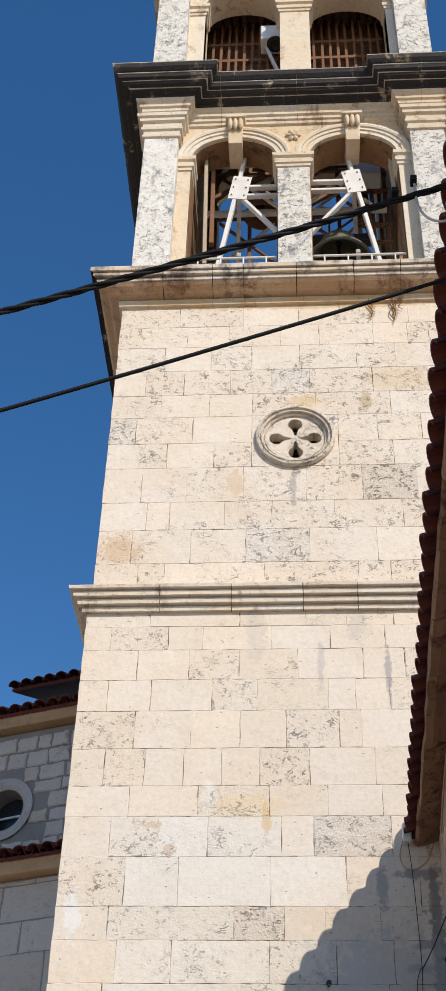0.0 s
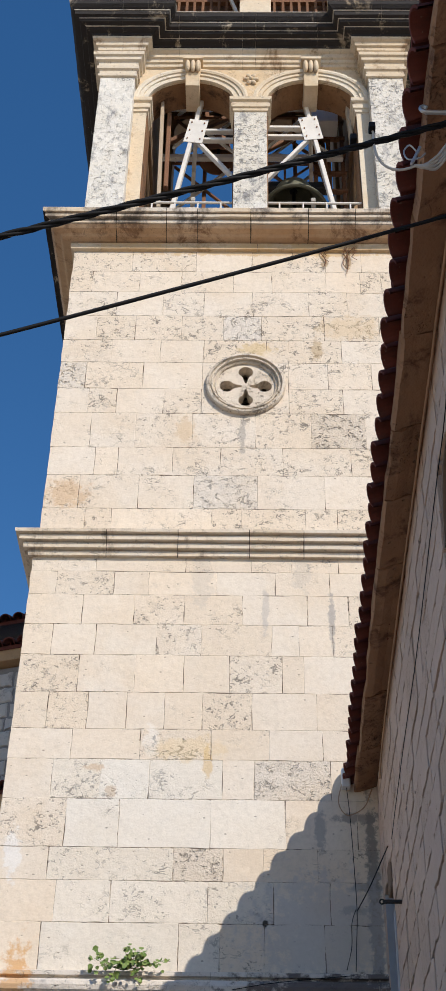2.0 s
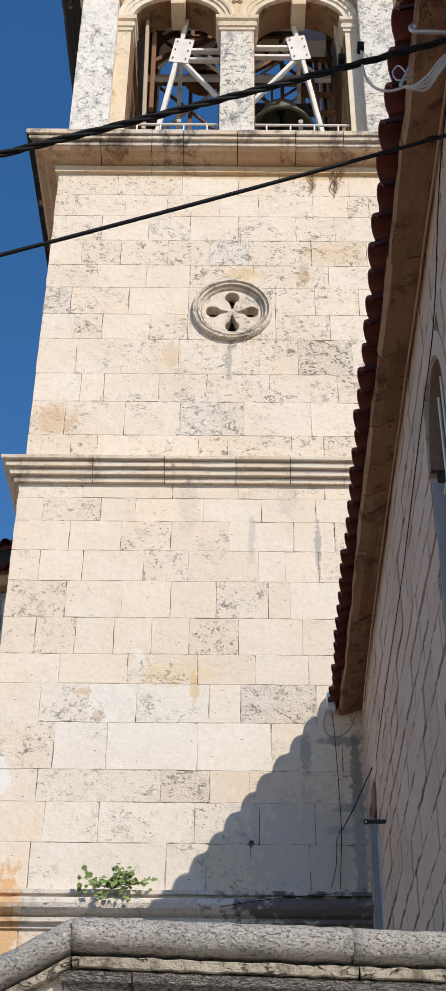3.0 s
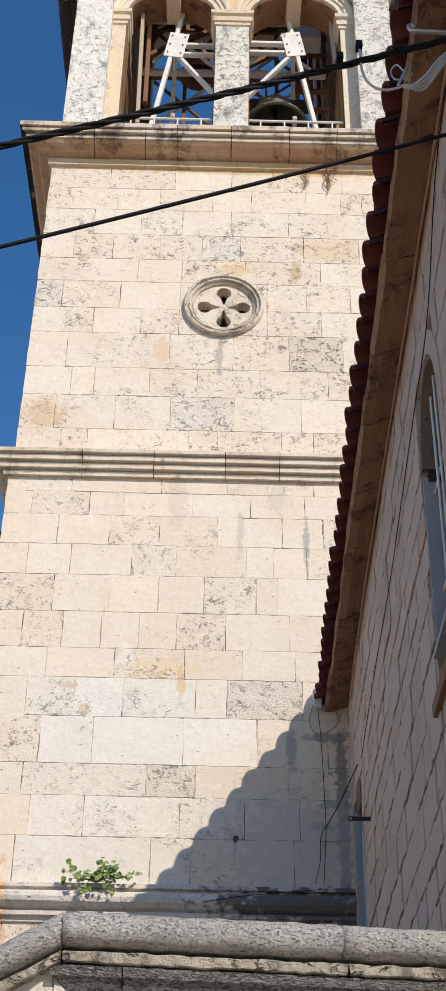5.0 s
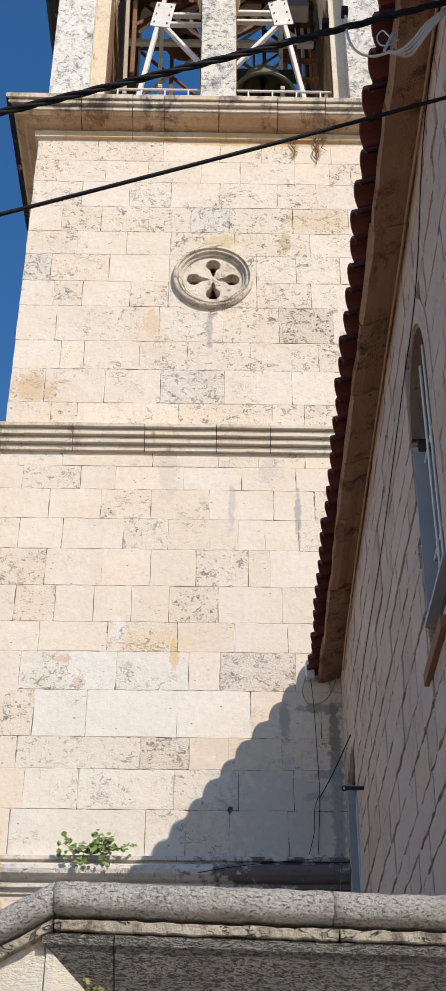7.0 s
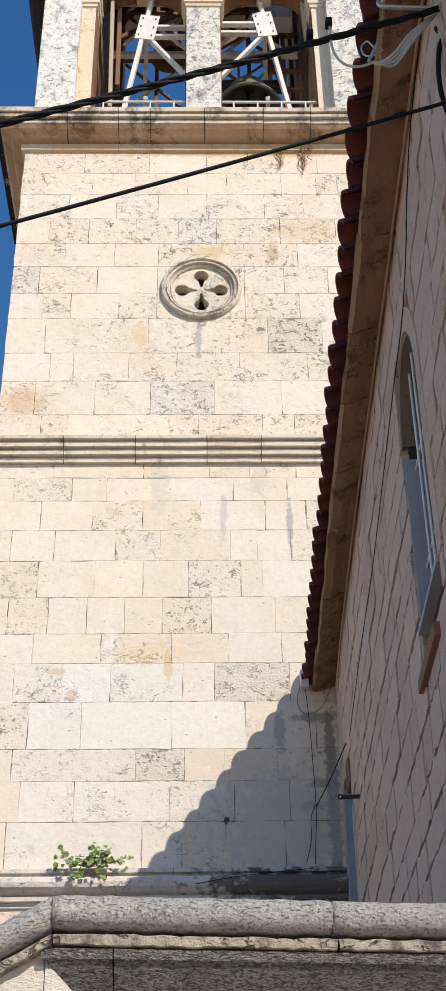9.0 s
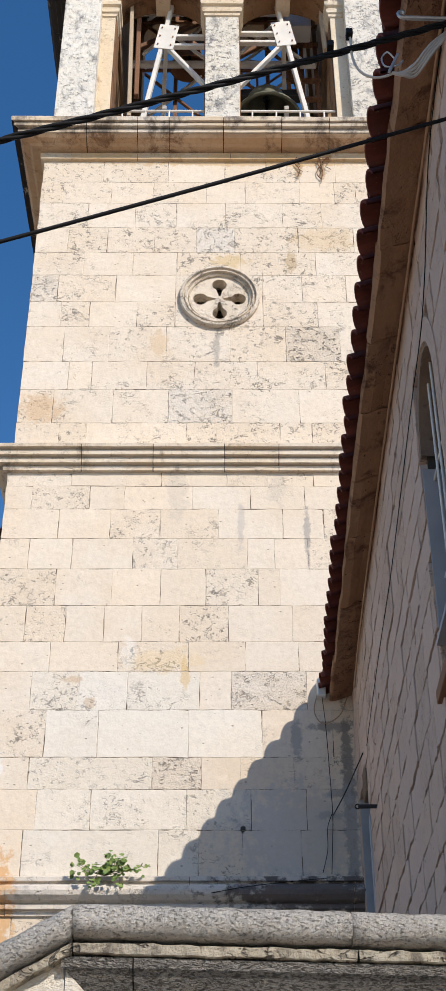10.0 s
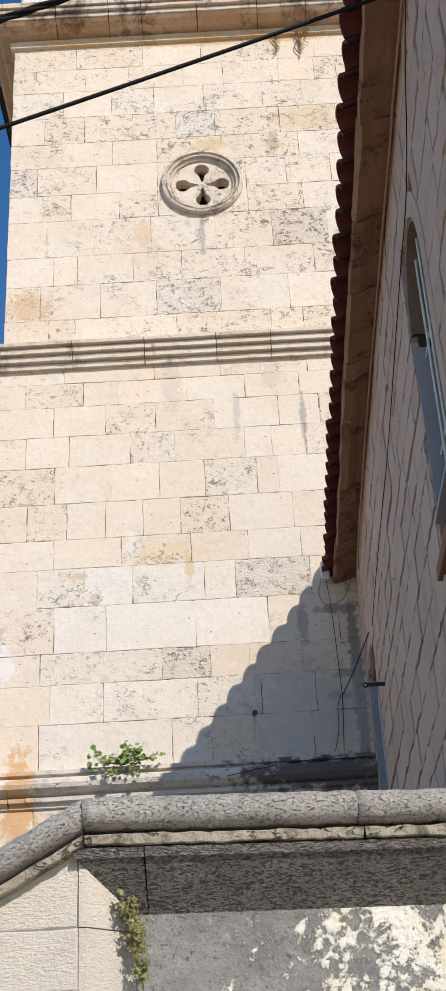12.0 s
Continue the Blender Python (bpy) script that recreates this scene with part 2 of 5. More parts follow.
def tooled_stone():
    n = Nodes("tooled_shaded_limestone")
    # darker than the jamb stones: the down-facing head's shade is in the colour
    c = n.mix(n.ramp(n.noise(6, 5), 0.35, 0.7), (0.285, 0.262, 0.23), (0.385, 0.355, 0.31))
    lines = n.noise(100, 3, 0.6, n.mapped((0.7, 1, 2.0), (0.0, 0.12, 0.0)), 0.9)
    # groove shade painted in, as the bump alone shows little contrast
    c = n.mix(n.ramp(lines, 0.46, 0.58, 0.0, 0.85), c, (0.075, 0.068, 0.058))
    c = n.mix(n.ramp(n.noise(60, 5, 0.7), 0.6, 0.7, 0.0, 0.5), c, (0.36, 0.34, 0.32))
    h = n.math("ADD", n.math("MULTIPLY", lines, 1.6), n.math("MULTIPLY", n.noise(120, 4), 0.5))
    return n.finish(c, 0.9, h, 1.0, 0.032)


def flaked_render():
    n = Nodes("flaked_lime_render")
    grey = n.mix(n.ramp(n.noise(7, 6, 0.7), 0.35, 0.7), (0.20, 0.193, 0.182), (0.32, 0.308, 0.288))
    grey = n.mix(n.ramp(n.noise(70, 6, 0.75), 0.55, 0.63, 0.0, 0.75), grey, (0.075, 0.07, 0.066))
    grey = n.mix(n.ramp(n.noise(38, 5, 0.7), 0.60, 0.68, 0.0, 0.5), grey, (0.45, 0.43, 0.39))
    white = n.mix(n.ramp(n.noise(9, 5), 0.45, 0.75), (0.80, 0.77, 0.68), (0.76, 0.69, 0.50))
    sepx = n.tree.nodes.new("ShaderNodeSeparateXYZ")
    n.link(n.pos, sepx.inputs[0])
    drift = n.math("ADD", n.noise(15, 10, 0.80, None, 0.15), n.ramp(sepx.outputs[0], -0.25, 0.5, -0.10, 0.065))
    m = n.ramp(drift, 0.515, 0.54)
    c = n.mix(m, grey, white)
    h = n.math("ADD", n.math("MULTIPLY", m, 0.7), n.noise(60, 6, 0.7))
    return n.finish(c, 0.92, h, 0.9, 0.010)


def lichened_coping():
    n = Nodes("lichened_coping_stone")
    c = n.mix(n.ramp(n.noise(9, 6, 0.7), 0.35, 0.7), (0.42, 0.395, 0.355), (0.55, 0.51, 0.455))
    spots = n.math("MULTIPLY", n.ramp(n.math("ADD", n.voronoi(60, n.mapped((1, 1, 1.2))), n.ramp(n.noise(90, 4, 0.7), 0.3, 0.7, -0.18, 0.18)), 0.24, 0.44, 1.0, 0.0), n.ramp(n.noise(26, 6, 0.75), 0.47, 0.60))
    c = n.mix(n.math("MULTIPLY", spots, 0.65), c, (0.70, 0.67, 0.60))
    c = n.mix(n.ramp(n.noise(110, 5, 0.75), 0.54, 0.64, 0.0, 0.6), c, (0.68, 0.64, 0.56))
    dark = n.ramp(n.noise(130, 6, 0.8, n.mapped((0.7, 1, 1.6)), 0.3), 0.54, 0.62)
    c = n.mix(n.math("MULTIPLY", dark, 0.7), c, (0.12, 0.11, 0.098))
    h = n.math("SUBTRACT", n.math("ADD", n.noise(70, 6, 0.75), n.math("MULTIPLY", spots, 0.4)), n.math("MULTIPLY", dark, 1.1))
    return n.finish(c, 0.92, h, 1.0, 0.012)


M_COPING = lichened_coping()
M_BEDDING = limestone("crumbling_bedding_mortar", (0.40, 0.365, 0.30), (0.38, 0.33, 0.235), 0.8, 0.55, (0.12, 0.10, 0.08), relief=1.0, spread=0.4, patch=16.0)
M_TOOLED, M_RENDER = tooled_stone(), flaked_render()
def tooled_pale():
    n = Nodes("pale_tooled_stone")
    c = n.mix(n.ramp(n.noise(7, 6, 0.7), 0.35, 0.7), (0.60, 0.545, 0.46), (0.54, 0.49, 0.415))
    c = n.mix(n.ramp(n.rand, 0.0, 1.0, 0.0, 0.4), c, (0.64, 0.575, 0.46))
    lines = n.noise(90, 3, 0.6, n.mapped((0.7, 1, 2.2), (0.0, -0.15, 0.0)), 0.8)
    c = n.mix(n.ramp(lines, 0.56, 0.66, 0.0, 0.28), c, (0.34, 0.31, 0.26))
    c = n.mix(n.ramp(n.noise(12, 6, 0.75), 0.55, 0.68, 0.0, 0.45), c, (0.44, 0.425, 0.395))
    return n.finish(c, 0.9, n.math("ADD", n.math("MULTIPLY", lines, -1.3), n.noise(110, 4)), 0.55, 0.010)


M_PALEWALL = tooled_pale()


def terracotta():
    n = Nodes("terracotta_roof_tile")
    # terracotta taken very dark, so the colour carries the unlit undersides' shade
    c = n.mix(n.rand, (0.10, 0.024, 0.018), (0.155, 0.042, 0.028))
    c = n.mix(n.ramp(n.noise(9, 6, 0.7), 0.45, 0.75, 0.0, 0.7), c, (0.06, 0.028, 0.022))
    c = n.mix(n.ramp(n.noise(30, 4, 0.6), 0.66, 0.74, 0.0, 0.4), c, (0.28, 0.22, 0.17))
    return n.finish(c, 0.85, n.noise(70, 5, 0.7), 0.4, 0.006)


def wood(name, a, b, rough=0.75, grain=(9, 1.2, 9)):
    n = Nodes(name)
    g = n.noise(6, 6, 0.65, n.mapped(grain), 1.0)
    c = n.mix(n.ramp(g, 0.3, 0.72), a, b)
    c = n.mix(n.ramp(n.rand, 0.0, 1.0, 0.0, 0.35), c, tuple(0.5 * v for v in a))
    return n.finish(c, rough, g, 0.35, 0.004)


def painted(name, colour, chip, chip_much=0.6, rough=0.5, metal=0.0):
    n = Nodes(name)
    c = n.mix(n.ramp(n.noise(4, 5), 0.35, 0.75), colour, tuple(0.86 * v for v in colour))
    c = n.mix(n.ramp(n.noise(26, 6, 0.75), 0.60, 0.70, 0.0, chip_much), c, chip)
    return n.finish(c, rough, n.noise(90, 4), 0.15, 0.002, metal, 0.5)


def leafy(name, a, b):
    n = Nodes(name)
    c = n.mix(n.ramp(n.noise(28, 3), 0.3, 0.7), a, b)
    n.bsdf.inputs["Subsurface Weight"].default_value = 0.08
    return n.finish(c, 0.55, n.noise(90, 3), 0.2, 0.002, 0.0, 0.4)


M_TILE = terracotta()
M_WOOD = wood("dark_belfry_timber", (0.14, 0.066, 0.034), (0.27, 0.135, 0.07))
M_SHUTTER = wood("bleached_plank", (0.46, 0.36, 0.25), (0.60, 0.50, 0.37), grain=(9, 9, 1.2))
M_STEEL = painted("white_painted_steel", (0.72, 0.69, 0.63), (0.33, 0.19, 0.10), 0.75)
M_RAIL = painted("pale_painted_rail", (0.70, 0.66, 0.60), (0.34, 0.20, 0.11), 0.5)
M_BRONZE = painted("weathered_bell_bronze", (0.16, 0.165, 0.12), (0.24, 0.27, 0.20), 0.6, 0.6, 0.2)
M_IRON = painted("black_iron", (0.035, 0.033, 0.033), (0.10, 0.05, 0.03), 0.4, 0.55, 0.5)
M_RUST = painted("rusted_iron", (0.23, 0.11, 0.055), (0.12, 0.06, 0.035), 0.7, 0.85)
M_RUBBER = painted("black_cable_sheath", (0.013, 0.013, 0.014), (0.02, 0.02, 0.02), 0.4, 0.6)
M_RUBBER.node_tree.nodes["Principled BSDF"].inputs["Specular IOR Level"].default_value = 0.12
M_GREYCABLE = painted("grey_cable_sheath", (0.50, 0.48, 0.45), (0.3, 0.28, 0.25), 0.3, 0.5)
M_TANCABLE = painted("tan_cable_sheath", (0.42, 0.27, 0.17), (0.22, 0.13, 0.08), 0.4, 0.6)
M_ZINC = painted("galvanised_steel", (0.48, 0.49, 0.50), (0.30, 0.26, 0.22), 0.3, 0.4, 0.8)
M_REVEAL = painted("pale_blue_grey_reveal", (0.36, 0.37, 0.395), (0.34, 0.33, 0.33), 0.4, 0.9)
M_BROWNPLASTER = limestone("brown_arch_plaster", (0.19, 0.135, 0.10), (0.23, 0.165, 0.12), 0.5, 0.3, (0.09, 0.06, 0.04))
M_PLASTIC = painted("white_plastic", (0.75, 0.75, 0.74), (0.5, 0.5, 0.48), 0.3, 0.45)
# near-black base colour that stands in for the chapel upper wall's shade
M_DARK = painted("shade_dark_wall", (0.10, 0.085, 0.07), (0.06, 0.05, 0.04), 0.5, 0.95)
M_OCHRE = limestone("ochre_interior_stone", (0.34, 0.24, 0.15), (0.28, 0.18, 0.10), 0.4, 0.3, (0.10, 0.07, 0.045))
M_LEAF = leafy("green_leaf", (0.11, 0.19, 0.04), (0.22, 0.29, 0.08))
M_STEM = leafy("green_stem", (0.05, 0.08, 0.02), (0.09, 0.11, 0.04))
M_MOSS = leafy("yellow_green_wort", (0.16, 0.16, 0.045), (0.26, 0.23, 0.09))
M_PAVE = limestone("worn_lane_paving", (0.50, 0.42, 0.33), (0.45, 0.36, 0.27), 0.4, 0.3)


def window_glass():
    n = Nodes("dark_window_glass")
    n.bsdf.inputs["Transmission Weight"].default_value = 0.0
    return n.finish((0.02, 0.025, 0.03), 0.06, None, spec=0.6)


M_GLASS = window_glass()


# ---- building helpers ----
def part(name, bm, material, parent=None, label="", smooth=False):
    """Links a bmesh as one mesh object under a thing or a part."""
    bmesh.ops.recalc_face_normals(bm, faces=bm.faces)
    me = bpy.data.meshes.new(name)
    bm.to_mesh(me)
    bm.free()
    me.materials.append(material)
    if smooth:
        me.polygons.foreach_set("use_smooth", [True] * len(me.polygons))
    ob = new(name, me)
    ob.parent = parent
    if label:
        ob["label"] = label
    return ob


def thing(name, label, category, at=(0, 0, 0), group="", kind=""):
    """An Empty that carries the parts of one thing; the parts keep world coordinates."""
    ob = new(name)
    ob.empty_display_size = 0.1
    return tagged(ob, label, category, group, kind)


def add_box(bm, x0, x1, y0, y1, z0, z1, bevel=0.0, turn=None):
    made = bmesh.ops.create_cube(bm, size=1.0)["verts"]
    for v in made:
        v.co = Vector(((x0 + x1) / 2 + v.co.x * (x1 - x0), (y0 + y1) / 2 + v.co.y * (y1 - y0), (z0 + z1) / 2 + v.co.z * (z1 - z0)))
    if bevel:
        edges = list({e for v in made for e in v.link_edges})
        got = bmesh.ops.bevel(bm, geom=edges, offset=bevel, segments=2, affect="EDGES", profile=0.6)
        made = got["verts"]
    if turn is not None:
        for v in {w for w in made if w.is_valid}:
            v.co = turn @ v.co
    return bm


def box(*a, **k):
    return add_box(bmesh.new(), *a, **k)


def beam(bm, a, b, w, h, roll=0.0):
    """A square bar from a to b."""
    a, b = Vector(a), Vector(b)
    q = (b - a).to_track_quat("Z", "Y").to_matrix().to_4x4()
    m = Matrix.Translation((a + b) / 2) @ q @ Matrix.Rotation(roll, 4, "Z") @ Matrix.Diagonal((w, h, (b - a).length, 1))
    made = bmesh.ops.create_cube(bm, size=1.0, matrix=m)["verts"]
    edges = list({e for v in made for e in v.link_edges})
    bmesh.ops.bevel(bm, geom=edges, offset=min(w, h) * 0.12, segments=1, affect="EDGES")
    return bm


def rod(bm, a, b, r, seg=10):
    a, b = Vector(a), Vector(b)
    m = Matrix.Translation((a + b) / 2) @ (b - a).to_track_quat("Z", "Y").to_matrix().to_4x4()
    bmesh.ops.create_cone(bm, cap_ends=True, segments=seg, radius1=r, radius2=r, depth=(b - a).length, matrix=m)
    return bm


def smooth_path(points, per=8):
    """Catmull-Rom through the points."""
    p = [Vector(q) for q in points]
    p = [2 * p[0] - p[1], *p, 2 * p[-1] - p[-2]]
    out = []
    for i in range(1, len(p) - 2):
        a, b, c, d = p[i - 1:i + 3]
        for k in range(per):
            t = k / per
            out.append(0.5 * (2 * b + (c - a) * t + (2 * a - 5 * b + 4 * c - d) * t * t + (3 * b - a - 3 * c + d) * t ** 3))
    return [*out, p[-2]]


def tube(bm, points, r, seg=8, twist=0.0, off=0.0, phase=0.0):
    """A round cable along points; off and twist wind it round the line as a strand."""
    rings, along = [], 0.0
    for i, p in enumerate(points):
        t = (points[min(i + 1, len(points) - 1)] - points[max(i - 1, 0)]).normalized()
        u = t.cross(Vector((0, 0, 1)) if abs(t.z) < 0.9 else Vector((0, 1, 0))).normalized()
        w = t.cross(u)
        if i:
            along += (p - points[i - 1]).length
        a0 = phase + along * twist
        c = p + off * (math.cos(a0) * u + math.sin(a0) * w)
        rings.append([bm.verts.new(c + r * (math.cos(k * math.tau / seg) * u + math.sin(k * math.tau / seg) * w)) for k in range(seg)])
    for a, b in zip(rings, rings[1:]):
        for k in range(seg):
            bm.faces.new((a[k], a[(k + 1) % seg], b[(k + 1) % seg], b[k]))
    bm.faces.new(rings[0][::-1])
    bm.faces.new(rings[-1])
    return bm


def lathe(bm, profile, m, seg=40):
    """Turns (radius, height) pairs about the z axis of m."""
    rings = []
    for r, h in profile:
        rings.append([bm.verts.new(m @ Vector((r * math.cos(k * math.tau / seg), r * math.sin(k * math.tau / seg), h))) for k in range(seg)])
    for a, b in zip(rings, rings[1:]):
        for k in range(seg):
            bm.faces.new((a[k], a[(k + 1) % seg], b[(k + 1) % seg], b[k]))
    return bm


def plate(loops, depth, m):
    """A flat slab with openings: loops[0] is its outline, the rest are holes, in the local x-z plane; depth runs along local y."""
    bm = bmesh.new()
    edges = []
    for loop in loops:
        vs = [bm.verts.new((x, 0, z)) for x, z in loop]
        edges += [bm.edges.new((vs[i], vs[(i + 1) % len(vs)])) for i in range(len(vs))]
    bmesh.ops.triangle_fill(bm, use_beauty=True, use_dissolve=False, edges=edges, normal=(0, -1, 0))
    got = bmesh.ops.extrude_face_region(bm, geom=list(bm.faces))
    for v in got["geom"]:
        if isinstance(v, bmesh.types.BMVert):
            v.co.y += depth
    bmesh.ops.transform(bm, matrix=m, verts=bm.verts)
    return bm


def arch_loop(cx, half, z0, spring, rise, seg=22):
    """Outline of an arched opening."""
    pts = [(cx + half, z0), (cx + half, spring)]
    pts += [(cx + half * math.cos(a), spring + rise * math.sin(a)) for a in (math.pi * k / seg for k in range(1, seg))]
    return [*pts, (cx - half, spring), (cx - half, z0)]


def rect_loop(x0, x1, z0, z1):
    return [(x0, z0), (x1, z0), (x1, z1), (x0, z1)]


def moulded(profile, a, b, left=0, right=0, wear=0.0, seed=0, step=0.16, freq=7):
    """One moulded stone from a to b (2D points); profile of (out, z). left and right: 1 outer mitre, -1 inner mitre, 0 square."""
    bm = bmesh.new()
    a, b = Vector((*a, 0)), Vector((*b, 0))
    t = (b - a).normalized()
    out = Vector((t.y, -t.x, 0))
    cuts = max(2, int((b - a).length / step)) if wear else 1
    rings = []
    for i in range(cuts + 1):
        s = i / cuts
        ring = []
        for o, z in profile:
            p = a.lerp(b, s) + out * o + Vector((0, 0, z))
            if i == 0:
                p -= t * (o * left)
            if i == cuts:
                p += t * (o * right)
            if wear and o > 0.02:
                p += wear * Vector((noise.noise(p * freq + Vector((seed, 0, 0))), noise.noise(p * freq + Vector((0, seed, 5))), noise.noise(p * freq + Vector((9, 0, seed)))))
            ring.append(bm.verts.new(p))
        rings.append(ring)
    n = len(profile)
    for r0, r1 in zip(rings, rings[1:]):
        for k in range(n):
            bm.faces.new((r0[k], r0[(k + 1) % n], r1[(k + 1) % n], r1[k]))
    bm.faces.new(rings[0][::-1])
    bm.faces.new(rings[-1])
    return bm


def inset(profile, d):
    """The profile drawn in by d along its normals, never behind the wall."""
    out, n = [], len(profile)
    for i, (o, z) in enumerate(profile):
        p, q = Vector(profile[i - 1]), Vector(profile[(i + 1) % n])
        e, f = (Vector((o, z)) - p).normalized(), (q - Vector((o, z))).normalized()
        way = Vector((-e.y - f.y, e.x + f.x))
        way = way.normalized() * d * 1.2 if way.length > 0.1 else Vector((0, 0))
        out.append((max(0.0, o + way.x), z + way.y))
    return out


def course_of_mouldings(name, profile, a, b, joints, material, parent, left=1, right=1, wear=0.004, gap=0.0022, pointing=None):
    """A moulding along a-b made of stones that meet at the joints (fractions of the length)."""
    a, b = Vector(a), Vector(b)
    cuts = [0.0, *joints, 1.0]
    if joints:
        part("joint_mortar", moulded(inset(profile, 0.008), a, b, left, right), pointing or M_MORTAR, parent)
    length = (b - a).length
    for i in range(len(cuts) - 1):
        first, last = i == 0, i == len(cuts) - 2
        p = a.lerp(b, cuts[i] + (0 if first else gap / length))
        q = a.lerp(b, cuts[i + 1] - (0 if last else gap / length))
        part(name, moulded(profile, p, q, left if first else 0, right if last else 0, wear, i * 3.7 + cuts[i]), material, parent)


def stone_block(name, x0, x1, z0, z1, m, material, parent, rng, proud=0.006, depth=0.05, edge=0.005, wob=0.004):
    """A wall stone: dressed face with worn arrises; x-z in the wall plane, -y towards the viewer, set by m."""
    bm = bmesh.new()
    f = -proud * rng.uniform(0.3, 1.3)
    cx, cz = (x0 + x1) / 2, (z0 + z1) / 2
    along, up = [k / 5 for k in range(5)], [k / 3 for k in range(3)]
    ring = [(x0 + (x1 - x0) * t, z0) for t in along] + [(x1, z0 + (z1 - z0) * t) for t in up]
    ring += [(x1 - (x1 - x0) * t, z1) for t in along] + [(x0, z1 - (z1 - z0) * t) for t in up]
    back = [bm.verts.new((x, depth, z)) for x, z in ring]
    ring = [(x + rng.uniform(-wob, wob), z + rng.uniform(-wob, wob)) for x, z in ring]
    mid = [bm.verts.new((x, f + edge * 0.8, z)) for x, z in ring]
    hx, hz = (x1 - x0) / 2, (z1 - z0) / 2
    front = []
    for x, z in ring:
        ux, uz = (cx - x) / hx, (cz - z) / hz
        e = edge * rng.uniform(0.6, 2.0)
        front.append(bm.verts.new((x + (math.copysign(e, ux) if abs(ux) > 0.9 else 0.0), f + rng.uniform(-0.0006, 0.0006), z + (math.copysign(e, uz) if abs(uz) > 0.9 else 0.0))))
    k10 = len(ring)
    for lo, hi in ((back, mid), (mid, front)):
        for k in range(k10):
            bm.faces.new((lo[k], lo[(k + 1) % k10], hi[(k + 1) % k10], hi[k]))
    bm.faces.new(front)
    bmesh.ops.transform(bm, matrix=m, verts=bm.verts)
    return part(name, bm, material, parent)


def leaf_cluster(bm, rng, base, tips, leaf, per_tip):
    """Leaves of a few triangles each, round the tips of short stems."""
    for tip in tips:
        for _ in range(per_tip):
            c = Vector(tip) + Vector((rng.gauss(0, leaf * 1.3), rng.gauss(0, leaf * 1.0), rng.gauss(0, leaf * 1.1)))
            s = leaf * rng.uniform(0.6, 1.25)
            m = Matrix.Translation(c) @ Matrix.Rotation(rng.gauss(0, 0.5), 4, "Z") @ Matrix.Rotation(math.pi / 2 + rng.gauss(-0.3, 0.55), 4, "X") @ Matrix.Rotation(rng.uniform(0, 6.3), 4, "Z")
            pts = [(0, -s, 0), (0.8 * s, -0.35 * s, 0.14 * s), (0.68 * s, 0.55 * s, 0.12 * s), (0, s, 0), (-0.68 * s, 0.55 * s, 0.12 * s), (-0.8 * s, -0.35 * s, 0.14 * s)]
            vs = [bm.verts.new(m @ Vector(p)) for p in pts]
            bm.faces.new((vs[0], vs[1], vs[2], vs[3]))
            bm.faces.new((vs[0], vs[3], vs[4], vs[5]))
    return bm


# ---- ground and terrace ----
def sheet(name, x0, x1, y0, y1, z, cuts, material, wob, label, category):
    bm = bmesh.new()
    bmesh.ops.create_grid(bm, x_segments=cuts, y_segments=cuts, size=0.5)
    for v in bm.verts:
        x, y = x0 + (v.co.x + 0.5) * (x1 - x0), y0 + (v.co.y + 0.5) * (y1 - y0)
        v.co = Vector((x, y, z + wob * noise.noise(Vector((x * 0.7, y * 0.7, 3)))))
    return tagged(part(name, bm, material), label, category, kind="structure")


sheet("ground", -900, 900, -900, 900, 0.0, 60, M_PAVE, 0.02, "pale stone-paved lane and ground running to the horizon", "ground")
# out of view; added to bounce sunlight up onto the nave and tower
tagged(part("terrace", box(-6.0, 1.3, 3.4, 10.9, 0.05, 2.05), M_PAVE), "unseen raised pale stone terrace added behind the parapet wall for bounce light", "terrace", kind="structure")

# ---- bell tower ----
FACE = 11.0                      # y of the tower's front
TX0, TX1 = -2.15, 2.31           # its sides
AXIS = 0.08
BACK = FACE + (TX1 - TX0)
tower = thing("bell_tower", "tall square cream limestone bell tower with arched belfry", "bell tower")
IDENT = Matrix.Identity(4)
OC = (0.03, 11.68)               # centre of the round window


def circle_loop(cx, cz, r, seg=48):
    return [(cx + r * math.cos(k * math.tau / seg), cz + r * math.sin(k * math.tau / seg)) for k in range(seg)]


# core of the shaft, set back behind the stones
SET = 0.047                      # the upper part stands a little in from the lower
outline = [(TX0 + 0.012, 0.0), (TX1 - 0.012, 0.0), (TX1 - 0.012, 9.4), (TX1 - SET, 9.4), (TX1 - SET, 14.36), (TX0 + SET, 14.36), (TX0 + SET, 9.4), (TX0 + 0.012, 9.4)]
core = plate([outline, circle_loop(*OC, 0.36)], 0.75, Matrix.Translation((0, FACE + 0.0012, 0)))
shaft = part("shaft_wall", core, M_MORTAR, tower, "lime mortar joints between the ashlar courses")

part("shaft_side_wall", box(TX0 + SET, TX0 + 0.75, FACE + 0.76, BACK, 0.0, 14.36), M_STONE, tower)
part("shaft_side_wall", box(TX1 - 0.75, TX1 - SET, FACE + 0.76, BACK, 0.0, 14.36), M_STONE, tower)
part("shaft_rear_wall", box(TX0 + 0.76, TX1 - 0.76, BACK - 0.75, BACK, 0.0, 14.36), M_STONE, tower)
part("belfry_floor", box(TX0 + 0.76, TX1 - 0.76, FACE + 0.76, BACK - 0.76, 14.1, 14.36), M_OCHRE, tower)

